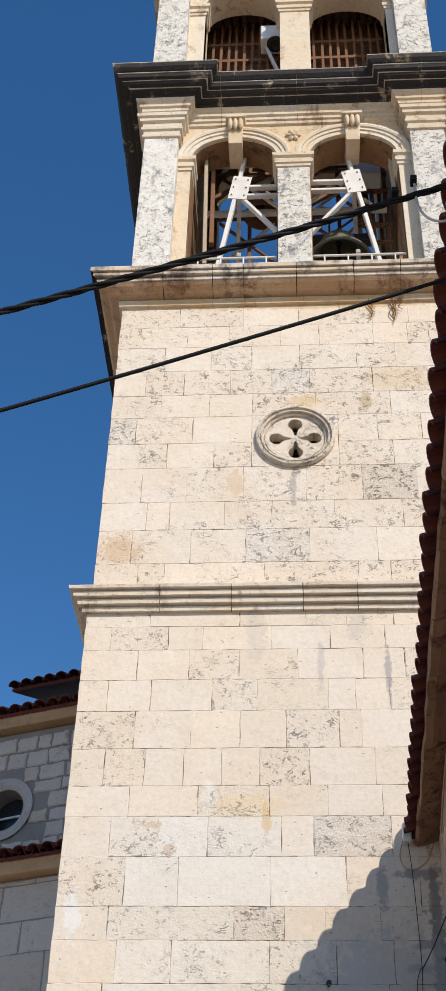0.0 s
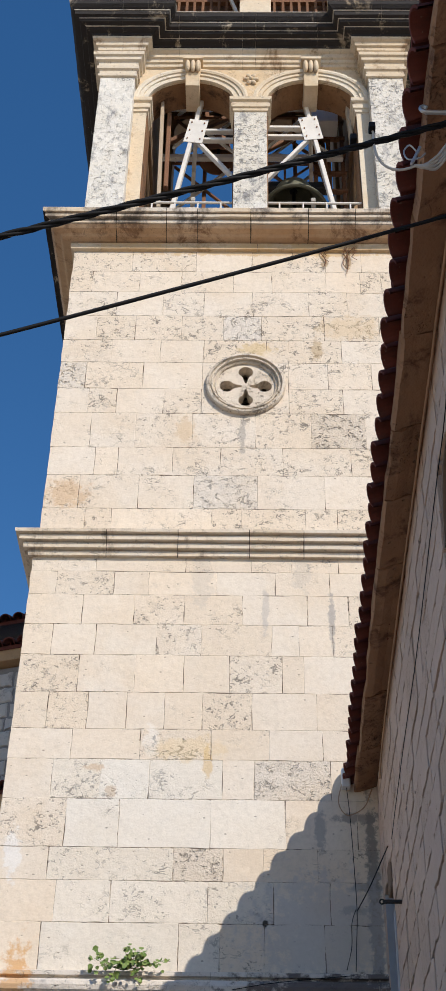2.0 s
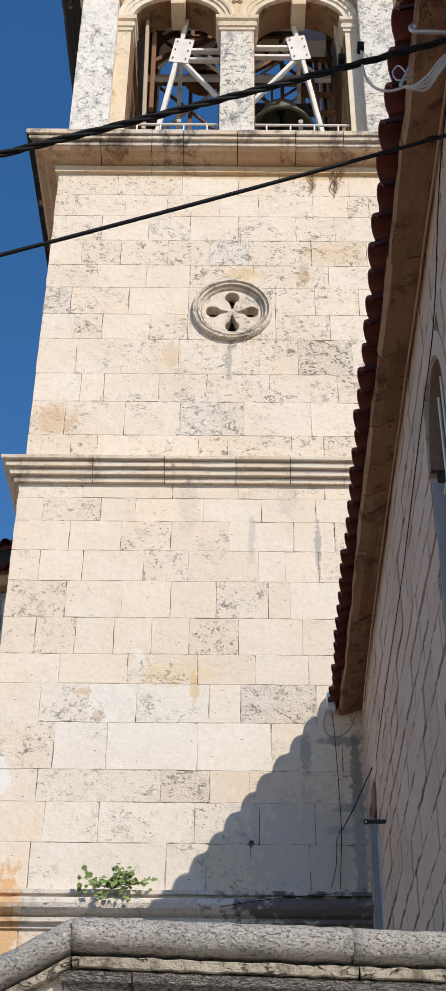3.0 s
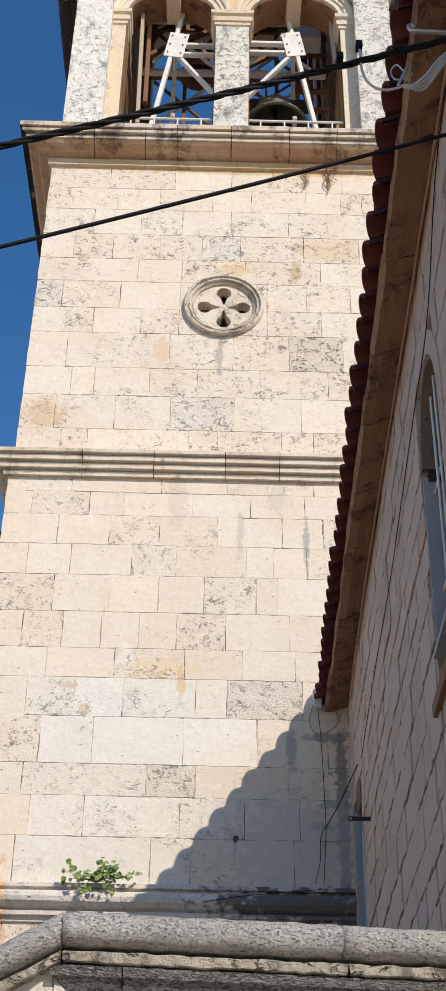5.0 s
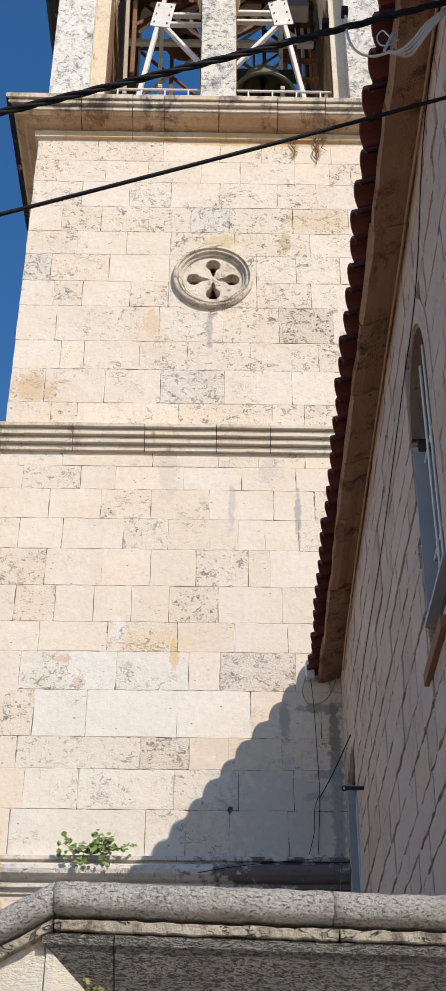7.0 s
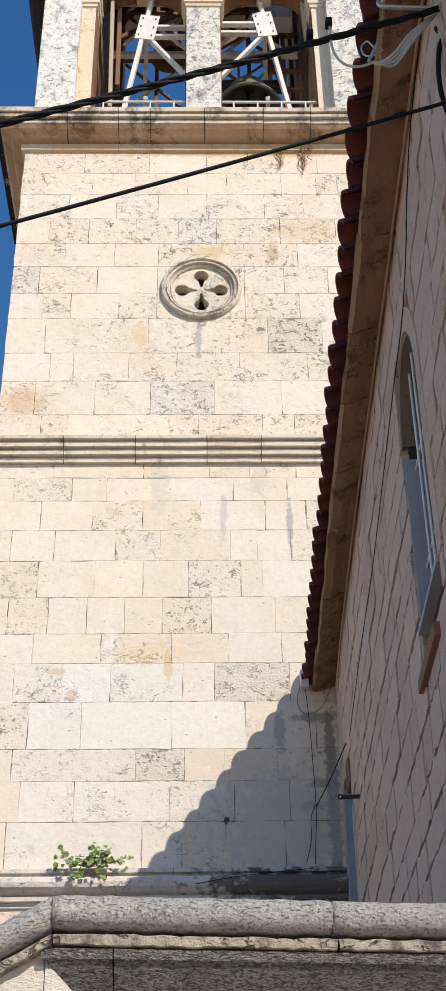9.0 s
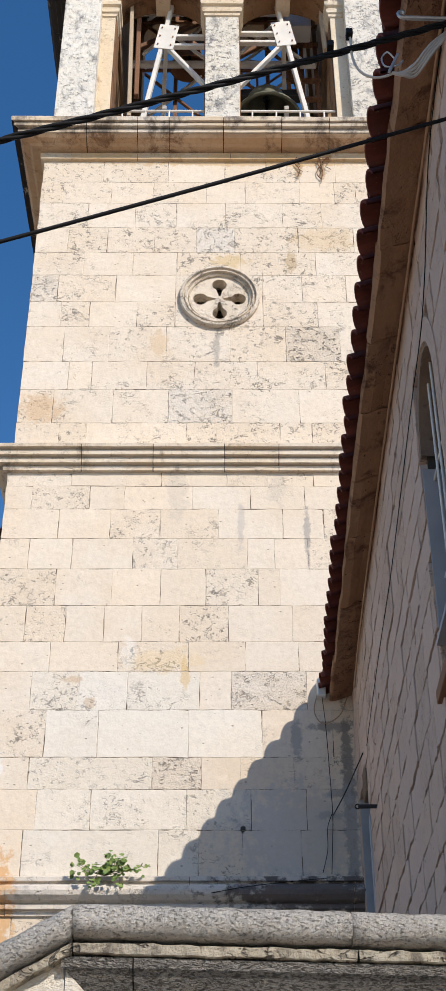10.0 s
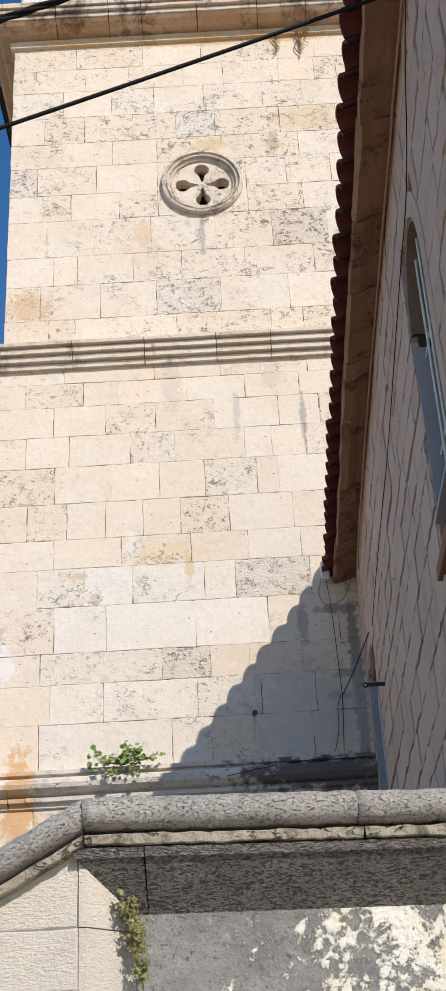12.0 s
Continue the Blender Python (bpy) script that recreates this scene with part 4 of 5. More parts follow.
# thin lattice of the inner frame: pale and rusty angle bars crossing behind the arches
for sx, cx in ((-1, -0.62), (1, 0.78)):
    for z0 in (17.3, 18.5, 19.7):
        part("lattice_bar", beam(bmesh.new(), (cx - 0.5, 13.2, z0), (cx + 0.5, 13.2, z0 + 1.15), 0.055, 0.03), M_STEEL, frame_thing)
        part("lattice_bar", beam(bmesh.new(), (cx + 0.5, 13.26, z0), (cx - 0.5, 13.26, z0 + 1.15), 0.055, 0.03), M_RUST, frame_thing, "rusty angle bar")
        part("lattice_bar", beam(bmesh.new(), (cx - 0.55, 13.23, z0), (cx + 0.55, 13.23, z0), 0.05, 0.04), M_RUST, frame_thing, "rusty angle bar")
    part("lattice_post", beam(bmesh.new(), (cx + sx * 0.02, 13.3, 14.36), (cx + sx * 0.02, 13.3, 21.0), 0.06, 0.05), M_RUST, frame_thing, "rusty angle post")
    part("stay", beam(bmesh.new(), (cx - 0.45, 12.2, 17.55), (cx + 0.05, 12.3, 18.35), 0.05, 0.035), M_STEEL, frame_thing)
    part("stay", beam(bmesh.new(), (cx + 0.45, 12.2, 17.45), (cx - 0.1, 12.3, 18.2), 0.05, 0.035), M_STEEL, frame_thing)
hatch = thing("timber_partition", "rust-brown timber partition of posts and rails inside the belfry", "partition")
for k in range(3):
    part("post", beam(bmesh.new(), (1.08 + 0.21 * k, 12.75, 14.36), (1.08 + 0.21 * k, 12.75, 20.2), 0.06, 0.06), M_WOOD, hatch)
for k in range(7):
    part("rail", beam(bmesh.new(), (1.02, 12.72, 17.2 + 0.42 * k), (1.55, 12.72, 17.2 + 0.42 * k), 0.09, 0.04), M_WOOD, hatch)


def bell(at, r, tilt, label, metal, look_of):
    """A church bell with moulded lip, shoulder, crown loop and clapper."""
    b = thing("church_bell", label, "bell", group="tower bells")
    m = Matrix.Translation(at) @ Matrix.Rotation(tilt, 4, "X")
    prof = [(0.93, 0.0), (1.0, 0.0), (1.0, 0.06), (0.93, 0.14), (0.80, 0.38), (0.68, 0.75), (0.60, 1.15), (0.58, 1.30), (0.52, 1.42), (0.34, 1.52), (0.12, 1.55), (0.12, 1.50), (0.32, 1.46), (0.48, 1.36), (0.54, 1.15), (0.62, 0.72), (0.74, 0.34), (0.88, 0.10), (0.93, 0.0)]
    part("bell_body", lathe(bmesh.new(), [(q * r, h * r) for q, h in prof], m, 48), metal, b, look_of, smooth=True)
    c = bmesh.new()
    rod(c, m @ Vector((0, 0, 1.45 * r)), m @ Vector((0, 0, 0.15 * r)), 0.025)
    bmesh.ops.create_uvsphere(c, u_segments=14, v_segments=10, radius=0.075, matrix=m @ Matrix.Translation((0, 0, 0.1 * r)))
    part("clapper", c, M_IRON, b)
    part("headstock", beam(bmesh.new(), m @ Vector((-1.05 * r, 0, 1.72 * r)), m @ Vector((1.05 * r, 0, 1.72 * r)), 0.16, 0.14), M_IRON, b)
    return b


bell((0.72, 12.35, 16.20), 0.50, -0.22, "green-grey bronze church bell hanging behind an arch", M_BRONZE, "weathered green-grey bronze")
bell((-0.42, 13.0, 18.25), 0.30, 0.15, "small rust-brown church bell hanging behind an arch", M_RUST, "rust-brown bell metal")

wheel = thing("ringing_wheel", "rusty spoked iron ringing wheel inside the belfry", "wheel")
wc, wr = Vector((0.62, 13.0, 17.75)), 0.62
part("rim", tube(bmesh.new(), [wc + Vector((wr * math.cos(k * math.tau / 40), 0.05 * math.sin(k), wr * math.sin(k * math.tau / 40))) for k in range(41)], 0.03, 6), M_RUST, wheel)
for k in range(8):
    a = k * math.tau / 8
    part("spoke", rod(bmesh.new(), wc, wc + Vector((wr * math.cos(a), 0, wr * math.sin(a))), 0.02, 6), M_RUST, wheel)
motor = thing("motor_box", "pale grey bell motor box inside the belfry", "box")
part("housing", box(1.0, 1.42, 12.3, 12.6, 18.35, 18.75, bevel=0.02), M_PLASTIC, motor)

rail = thing("belfry_railing", "thin pale painted metal railing across the arch sills", "railing")
for cx, half in ARCHES:
    part("top_rail", rod(bmesh.new(), (cx - half, ARC + 0.06, 15.17), (cx + half, ARC + 0.06, 15.17), 0.018), M_RAIL, rail)
    for k in range(4):
        x = cx - half + 0.16 + (2 * half - 0.32) * k / 3
        part("rail_post", rod(bmesh.new(), (x, ARC + 0.06, 14.40), (x, ARC + 0.06, 15.17), 0.012), M_RAIL, rail)

for x, z0, z1, nm in ((-1.20, 15.3, 17.75, "bleached broken plank hanging inside an arch"), (1.46, 16.7, 17.75, "bleached plank with bolt holes fixed inside an arch")):
    pk = thing("hanging_plank", nm, "plank", group="belfry planks")
    part("plank_board", beam(bmesh.new(), (x, 11.5, z1), (x + 0.04, 11.5, z0), 0.13, 0.05), M_SHUTTER, pk)
    part("plank_board", beam(bmesh.new(), (x + 0.1, 11.62, z1 - 0.2), (x + 0.11, 11.62, z0 + 0.6), 0.09, 0.06), M_WOOD, pk)

speaker = thing("horn_loudspeaker", "white horn loudspeaker on a bracket in the upper arch", "loudspeaker")
part("housing", box(-0.42, -0.02, 11.50, 11.80, 20.95, 21.35, bevel=0.03), M_PLASTIC, speaker)
part("mouth", lathe(bmesh.new(), [(0.14, 0.0), (0.14, 0.03), (0.10, 0.035), (0.07, 0.01), (0.0, 0.008)], Matrix.Translation((-0.18, 11.60, 20.95)) @ Matrix.Rotation(math.pi, 4, "X"), 24), M_IRON, speaker)
part("bracket", beam(bmesh.new(), (-0.33, 11.7, 20.98), (-0.06, 11.66, 19.9), 0.09, 0.05), M_STEEL, speaker)


# ---- nave ----
LEAN, NX = radians(1.6), 1.245    # the wall's turn from square to the tower, and where it meets it
NS, NC = math.sin(LEAN), math.cos(LEAN)
# local x runs from the tower towards the viewer, local y out through the wall, away from the lane


def nv(d, out, z):
    """A point d metres from the tower along the nave, out metres in front of its wall."""
    return Vector((NX - NS * d - NC * out, FACE - NC * d + NS * out, z))


NM = Matrix(((-NS, NC, 0, NX), (-NC, -NS, 0, FACE), (0, 0, 1, 0), (0, 0, 0, 1)))
nave = thing("church_nave", "grey-cream stone church nave wall with tiled eaves", "church building")
NLEN, NTOP = 8.35, 6.84
WIN1 = (5.26, 5.98, 4.58, 5.70, 0.42)    # from, to, sill, springing, rise
WIN2 = (0.18, 1.0, 3.0, 5.72)
loops = [rect_loop(0.0, NLEN, 0.0, NTOP), arch_loop((WIN1[0] + WIN1[1]) / 2, (WIN1[1] - WIN1[0]) / 2, WIN1[2], WIN1[3], WIN1[4]), rect_loop(*WIN2)]
nave_wall = part("nave_wall", plate(loops, 0.6, NM @ Matrix.Translation((0, 0.035, 0))), M_JOINT, nave, "dark weathered mortar between the stones")
part("front_wall", plate([rect_loop(0.6, 7.0, 0, NTOP)], 0.5, NM @ Matrix.Translation((NLEN - 0.5, 0, 0)) @ Matrix.Rotation(math.pi / 2, 4, "Z") @ Matrix.Scale(-1, 4, (0, 1, 0))), M_NAVE, nave)

# windows of the nave
window = part("arched_window", plate([arch_loop((WIN1[0] + WIN1[1]) / 2, (WIN1[1] - WIN1[0]) / 2, *WIN1[2:])], 0.01, NM @ Matrix.Translation((0, 0.42, 0))), M_GLASS, nave, "dark glass behind white iron bars")
rv = bmesh.new()
add_box(rv, WIN1[0] - 0.002, WIN1[0] + 0.012, 0.0, 0.42, WIN1[2], 5.62)
add_box(rv, WIN1[0], WIN1[1], -0.02, 0.42, WIN1[2] - 0.015, WIN1[2] + 0.012)
bmesh.ops.transform(rv, matrix=NM, verts=rv.verts)
part("window_reveal", rv, M_REVEAL, window, "pale blue-grey plastered reveal")


def arch_band(inner, outer, z0, y0, y1):
    """A flat band beside the window's opening, up one jamb and over the crown."""
    bm = bmesh.new()
    cx, half = (WIN1[0] + WIN1[1]) / 2, (WIN1[1] - WIN1[0]) / 2
    a = arch_loop(cx, half + inner, z0, WIN1[3], WIN1[4] + inner)
    b = arch_loop(cx, half + outer, z0, WIN1[3], WIN1[4] + outer)
    rows = [[bm.verts.new(NM @ Vector((x, y, z))) for (x, z), y in ((p, y1), (p, y0), (q, y0), (q, y1))] for p, q in list(zip(a, b))[:15]]
    for p, q in zip(rows, rows[1:]):
        for i in range(4):
            bm.faces.new((p[i], p[(i + 1) % 4], q[(i + 1) % 4], q[i]))
    for r in (rows[0], rows[-1]):
        bm.faces.new(r)
    return bm


part("window_surround", arch_band(0.003, 0.13, WIN1[2], -0.012, 0.1), M_NAVE, window, "grey plaster band round the arch")
def arch_lining(depth, material, name, label, t=0.02):
    """Plastered underside of the window's arch."""
    bm = bmesh.new()
    cx, half = (WIN1[0] + WIN1[1]) / 2, (WIN1[1] - WIN1[0]) / 2
    rows = []
    for k in range(19):
        a = math.pi * k / 18
        rows.append([bm.verts.new(NM @ Vector((cx + (half - q) * math.cos(a), y, WIN1[3] + (WIN1[4] - q) * math.sin(a)))) for q, y in ((-0.03, 0.0), (t, 0.0), (t, depth), (-0.03, depth))])
    for p, q in zip(rows, rows[1:]):
        for i in range(4):
            bm.faces.new((p[i], p[(i + 1) % 4], q[(i + 1) % 4], q[i]))
    return part(name, bm, material, window, label)


arch_lining(0.42, M_BROWNPLASTER, "arch_lining", "brown weathered plaster under the arch")
for k in range(4):
    d = WIN1[0] + 0.20 + 0.13 * k
    part("window_bar", rod(bmesh.new(), NM @ Vector((d, 0.05, 4.6)), NM @ Vector((d, 0.05, WIN1[3] + WIN1[4] * math.sqrt(1 - ((d - 5.62) / 0.36) ** 2))), 0.008), M_STEEL, window)
for z in (4.95, 5.55):
    part("window_bar", rod(bmesh.new(), NM @ Vector((WIN1[0], 0.06, z)), NM @ Vector((WIN1[1], 0.06, z)), 0.007), M_STEEL, window)
window2 = part("slot_window", plate([rect_loop(*WIN2)], 0.01, NM @ Matrix.Translation((0, 0.45, 0))), M_GLASS, nave, "dark glass in a tall narrow opening")
rv = bmesh.new()
add_box(rv, WIN2[0] - 0.002, WIN2[0] + 0.012, 0.0, 0.45, WIN2[2], WIN2[3])
bmesh.ops.transform(rv, matrix=NM, verts=rv.verts)
part("window_reveal", rv, M_REVEAL, window2, "pale blue-grey plastered reveal")
rv = bmesh.new()
add_box(rv, WIN2[1] - 0.012, WIN2[1] + 0.06, -0.014, 0.2, WIN2[2], 5.25, bevel=0.006)
bmesh.ops.transform(rv, matrix=NM, verts=rv.verts)
part("window_surround", rv, M_REVEAL, window2)
rv = bmesh.new()
add_box(rv, 0.60, 0.90, -0.010, 0.2, 5.50, 5.76, bevel=0.02)
bmesh.ops.transform(rv, matrix=NM, verts=rv.verts)
part("lintel", rv, M_BROWNPLASTER, window2, "brown stained lintel")

# eave: rough projecting stones under the tiles
P_EAVE = [(0.0, 6.765), (0.07, 6.745), (0.14, 6.72), (0.195, 6.70), (0.21, 6.715), (0.21, 6.765), (0.0, 6.83)]
d, k = 0.0, 0
rng = random.Random(12)
while d < NLEN - 0.01:
    e = min(NLEN, d + rng.uniform(0.55, 1.15))
    prof = [(o * rng.uniform(0.97, 1.03), z + (rng.uniform(-0.012, 0.012) if i in (1, 2, 3) else 0)) for i, (o, z) in enumerate(P_EAVE)]
    part("eave_stone", moulded(prof, nv(d + 0.006, 0, 0)[:2], nv(e - 0.006, 0, 0)[:2], 0, 0, 0.016, k * 2.3), M_SOFFIT, nave)
    d, k = e, k + 1

# tiled roof: rows of cover tiles over pans, rising from the eave
SLOPE = radians(19)
roof = part("roof", bmesh.new(), M_TILE, nave, "terracotta barrel tile roof")
deck = bmesh.new()
pts = [nv(dd, -w + 0.13, 6.752 + (w - 0.0) * math.tan(SLOPE)) for dd, w in ((0, 0), (NLEN, 0), (NLEN, 4.2), (0, 4.2))]
lo = [deck.verts.new(p) for p in pts]
hi = [deck.verts.new(p + Vector((0, 0, 0.03))) for p in pts]
for a, b, c, e in ((0, 1, 2, 3),):
    deck.faces.new((lo[a], lo[b], lo[c], lo[e]))
    deck.faces.new((hi[e], hi[c], hi[b], hi[a]))
for i in range(4):
    deck.faces.new((lo[i], hi[i], hi[(i + 1) % 4], lo[(i + 1) % 4]))
part("roof_deck", deck, M_TILE, roof)


def barrel(r0, r1, length, thick, up, seg=8):
    """Half-round tile along +x, wide end at x = 0."""
    bm = bmesh.new()
    rows = []
    for x, r in ((0, r0), (length, r1)):
        for rr in (r, r - thick):
            rows.append([bm.verts.new((x, rr * math.cos(math.pi * k / seg), up * rr * math.sin(math.pi * k / seg) * 0.88)) for k in range(seg + 1)])
    o0, i0, o1, i1 = rows
    for k in range(seg):
        bm.faces.new((o0[k], o0[k + 1], o1[k + 1], o1[k]))
        bm.faces.new((i0[k + 1], i0[k], i1[k], i1[k + 1]))
        bm.faces.new((o0[k + 1], o0[k], i0[k], i0[k + 1]))
        bm.faces.new((o1[k], o1[k + 1], i1[k + 1], i1[k]))
    return bm


def tile_mesh(name, bm):
    me = bpy.data.meshes.new(name)
    bmesh.ops.recalc_face_normals(bm, faces=bm.faces)
    bm.to_mesh(me)
    bm.free()
    me.materials.append(M_TILE)
    return me


COVER, PAN = tile_mesh("cover_tile", barrel(0.092, 0.072, 0.44, 0.014, 1)), tile_mesh("pan_tile", barrel(0.072, 0.09, 0.44, 0.014, -1))
rng = random.Random(21)
PITCH = 0.2105


def eave_tiles(parent, count, pitch, place, rows, shadow_course=False):
    """Rows of barrel tiles; place(d, w, up) gives a point, d along the eave, w up the slope."""
    for i in range(count):
        for row in range(rows):
            laid = [(PAN, 0.0, 0.066, 0.06), (COVER, pitch / 2, 0.05, -0.03)]
            if shadow_course and row == 0:
                # unseen upper course, added to shift the eave's shadow on the tower
                laid += [(PAN, 0.0, 0.19, 0.10), (COVER, pitch / 2, 0.175, 0.025)]
            for mesh, dd, lift, back in laid:
                base = place(i * pitch + dd + rng.uniform(-0.008, 0.008), row * 0.34 + back + rng.uniform(-0.015, 0.015), lift + row * 0.006)
                ahead = place(i * pitch + dd + rng.uniform(-0.01, 0.01), row * 0.34 + 1.0, lift + row * 0.006)
                xa = (ahead - base).normalized()
                ya = Vector((0, 0, 1)).cross(xa).normalized()
                za = xa.cross(ya)
                ob = new("roof_tile", mesh)
                ob.matrix_world = Matrix((( xa.x, ya.x, za.x, base.x), (xa.y, ya.y, za.y, base.y), (xa.z, ya.z, za.z, base.z), (0, 0, 0, 1)))
                ob.parent = parent


eave_tiles(roof, int(NLEN / PITCH), PITCH, lambda d, w, up: nv(d + 0.05, 0.253 - w * math.cos(SLOPE), 6.70 + w * math.sin(SLOPE) + up), 3, True)

# ---- parapet wall in front ----
PY = 3.0
parapet = thing("parapet_wall", "grey stone parapet wall with rounded coping and recessed panel", "wall")
P_COPE = [(-0.30, 2.402), (0.03, 2.402), (0.046, 2.406), (0.058, 2.417), (0.064, 2.434), (0.061, 2.452), (0.05, 2.467), (0.03, 2.477), (-0.02, 2.482), (-0.30, 2.482)]
P_FILLET = [(-0.28, 2.367), (0.028, 2.367), (0.031, 2.369), (0.033, 2.389), (0.029, 2.392), (-0.28, 2.397)]
XC = -0.345                      # where the wall turns to the stair
XK = -0.336                      # where the coping starts to fall
for prof, nm, mat, gap in ((P_COPE, "coping_stone", M_COPING, 0.0022), (P_FILLET, "fillet_stone", M_BEDDING, 0.002)):
    cuts = [XK, 0.298, 0.78, 1.04] if nm == "coping_stone" else [XK, 0.31, 1.04]
    for i in range(len(cuts) - 1):
        part(nm, moulded(prof, (cuts[i] + gap, PY), (cuts[i + 1] - gap, PY), 0, 0, 0.0045, i * 5.1 + 1, 0.02, 32), mat, parapet, smooth=nm == "coping_stone")
    bm = moulded(prof, (-2.4, PY), (XK - gap, PY), 0, 0, 0.0045, 8.8, 0.025, 32)
    for v in bm.verts:
        v.co.z -= 0.55 * max(0.0, XK - v.co.x)
    part(nm, bm, mat, parapet, smooth=nm == "coping_stone")
# body of the wall with its bevelled recess
REC = 0.085
body = bmesh.new()
add_box(body, XC + 0.10, 1.04, PY + REC, PY + 0.4, 0.0, 2.344)
part("recessed_panel", body, M_RENDER, parapet, "grey render flaking off cream plaster")


def wedge(pts, x0, x1, name, mat, mitre=0.0):
    bm = bmesh.new()
    a = [bm.verts.new((x0 + mitre * (y - PY), y, z)) for y, z in pts]
    b = [bm.verts.new((x1, y, z)) for y, z in pts]
    n = len(pts)
    bm.faces.new(a[::-1])
    bm.faces.new(b)
    for i in range(n):
        bm.faces.new((a[i], a[(i + 1) % n], b[(i + 1) % n], b[i]))
    return part(name, bm, mat, parapet)


HEAD = [(PY - 0.022, 2.363), (PY - 0.022, 2.340), (PY - 0.008, 2.329), (PY + REC, 2.232), (PY + REC + 0.1, 2.232), (PY + REC + 0.1, 2.369)]
wedge(HEAD, XC + 0.012, -0.2015, "bevelled_head_stone", M_TOOLED, 1.18)
wedge(HEAD, -0.1985, 1.04, "bevelled_head_stone", M_TOOLED)
# splayed jamb stones and pale wall beside the panel
for z0, z1 in ((0.0, 0.9), (0.9, 1.55), (1.553, 2.1915), (2.1945, 2.368)):
    bm = bmesh.new()
    pts = [(XC - 0.0050, PY), (XC + 0.012, PY), (XC + 0.112, PY + REC), (XC + 0.112, PY + 0.3), (XC - 0.005, PY + 0.3)]
    a = [bm.verts.new((x, y, z0)) for x, y in pts]
    b = [bm.verts.new((x, y, z1)) for x, y in pts]
    bm.faces.new(a[::-1])
    bm.faces.new(b)
    for i in range(5):
        bm.faces.new((a[i], a[(i + 1) % 5], b[(i + 1) % 5], b[i]))
    part("splayed_jamb_stone", bm, M_PALEWALL, parapet, "pale splayed jamb stone")
stair = bmesh.new()
add_box(stair, -2.4, XC - 0.0055, PY + 0.0045, PY + 0.3, 0.0, 2.362)
for v in stair.verts:
    if v.co.z > 1:
        v.co.z -= 0.55 * max(0.0, XC - v.co.x)
part("stair_wall_core", stair, M_GREYJOINT, parapet)
rng = random.Random(31)
TO_WALL = Matrix.Translation((0, PY + 0.004, 0))
for z0, z1, xs in ((2.1945, 2.365, (-0.66, -0.3505)), (2.06, 2.1915, (-0.92, -0.62, -0.3505)), (1.90, 2.057, (-1.1, -0.75, -0.3505)), (1.6, 1.897, (-1.6, -1.1, -0.6, -0.3505))):
    for xa, xb in zip(xs, xs[1:]):
        ob = stone_block("wall_stone", xa + 0.002, xb - 0.002, z0, z1, TO_WALL, M_PALEWALL, parapet, rng, 0.003, 0.04, 0.003, 0.002)
        for v in ob.data.vertices:
            v.co.z = min(v.co.z, 2.365 - 0.55 * max(0.0, XC - v.co.x))

# the wall turns a little away from the lane
for o in parapet.children:
    for v in o.data.vertices:
        v.co.y += 0.105 * max(0.0, v.co.x - XC)

# ---- grey church buildings behind the tower ----
GREY = radians(-18)
GM = Matrix.Translation((-2.2, 15.62, 0)) @ Matrix.Rotation(GREY, 4, "Z")   # local x runs back along the wall, to negative; local y inwards


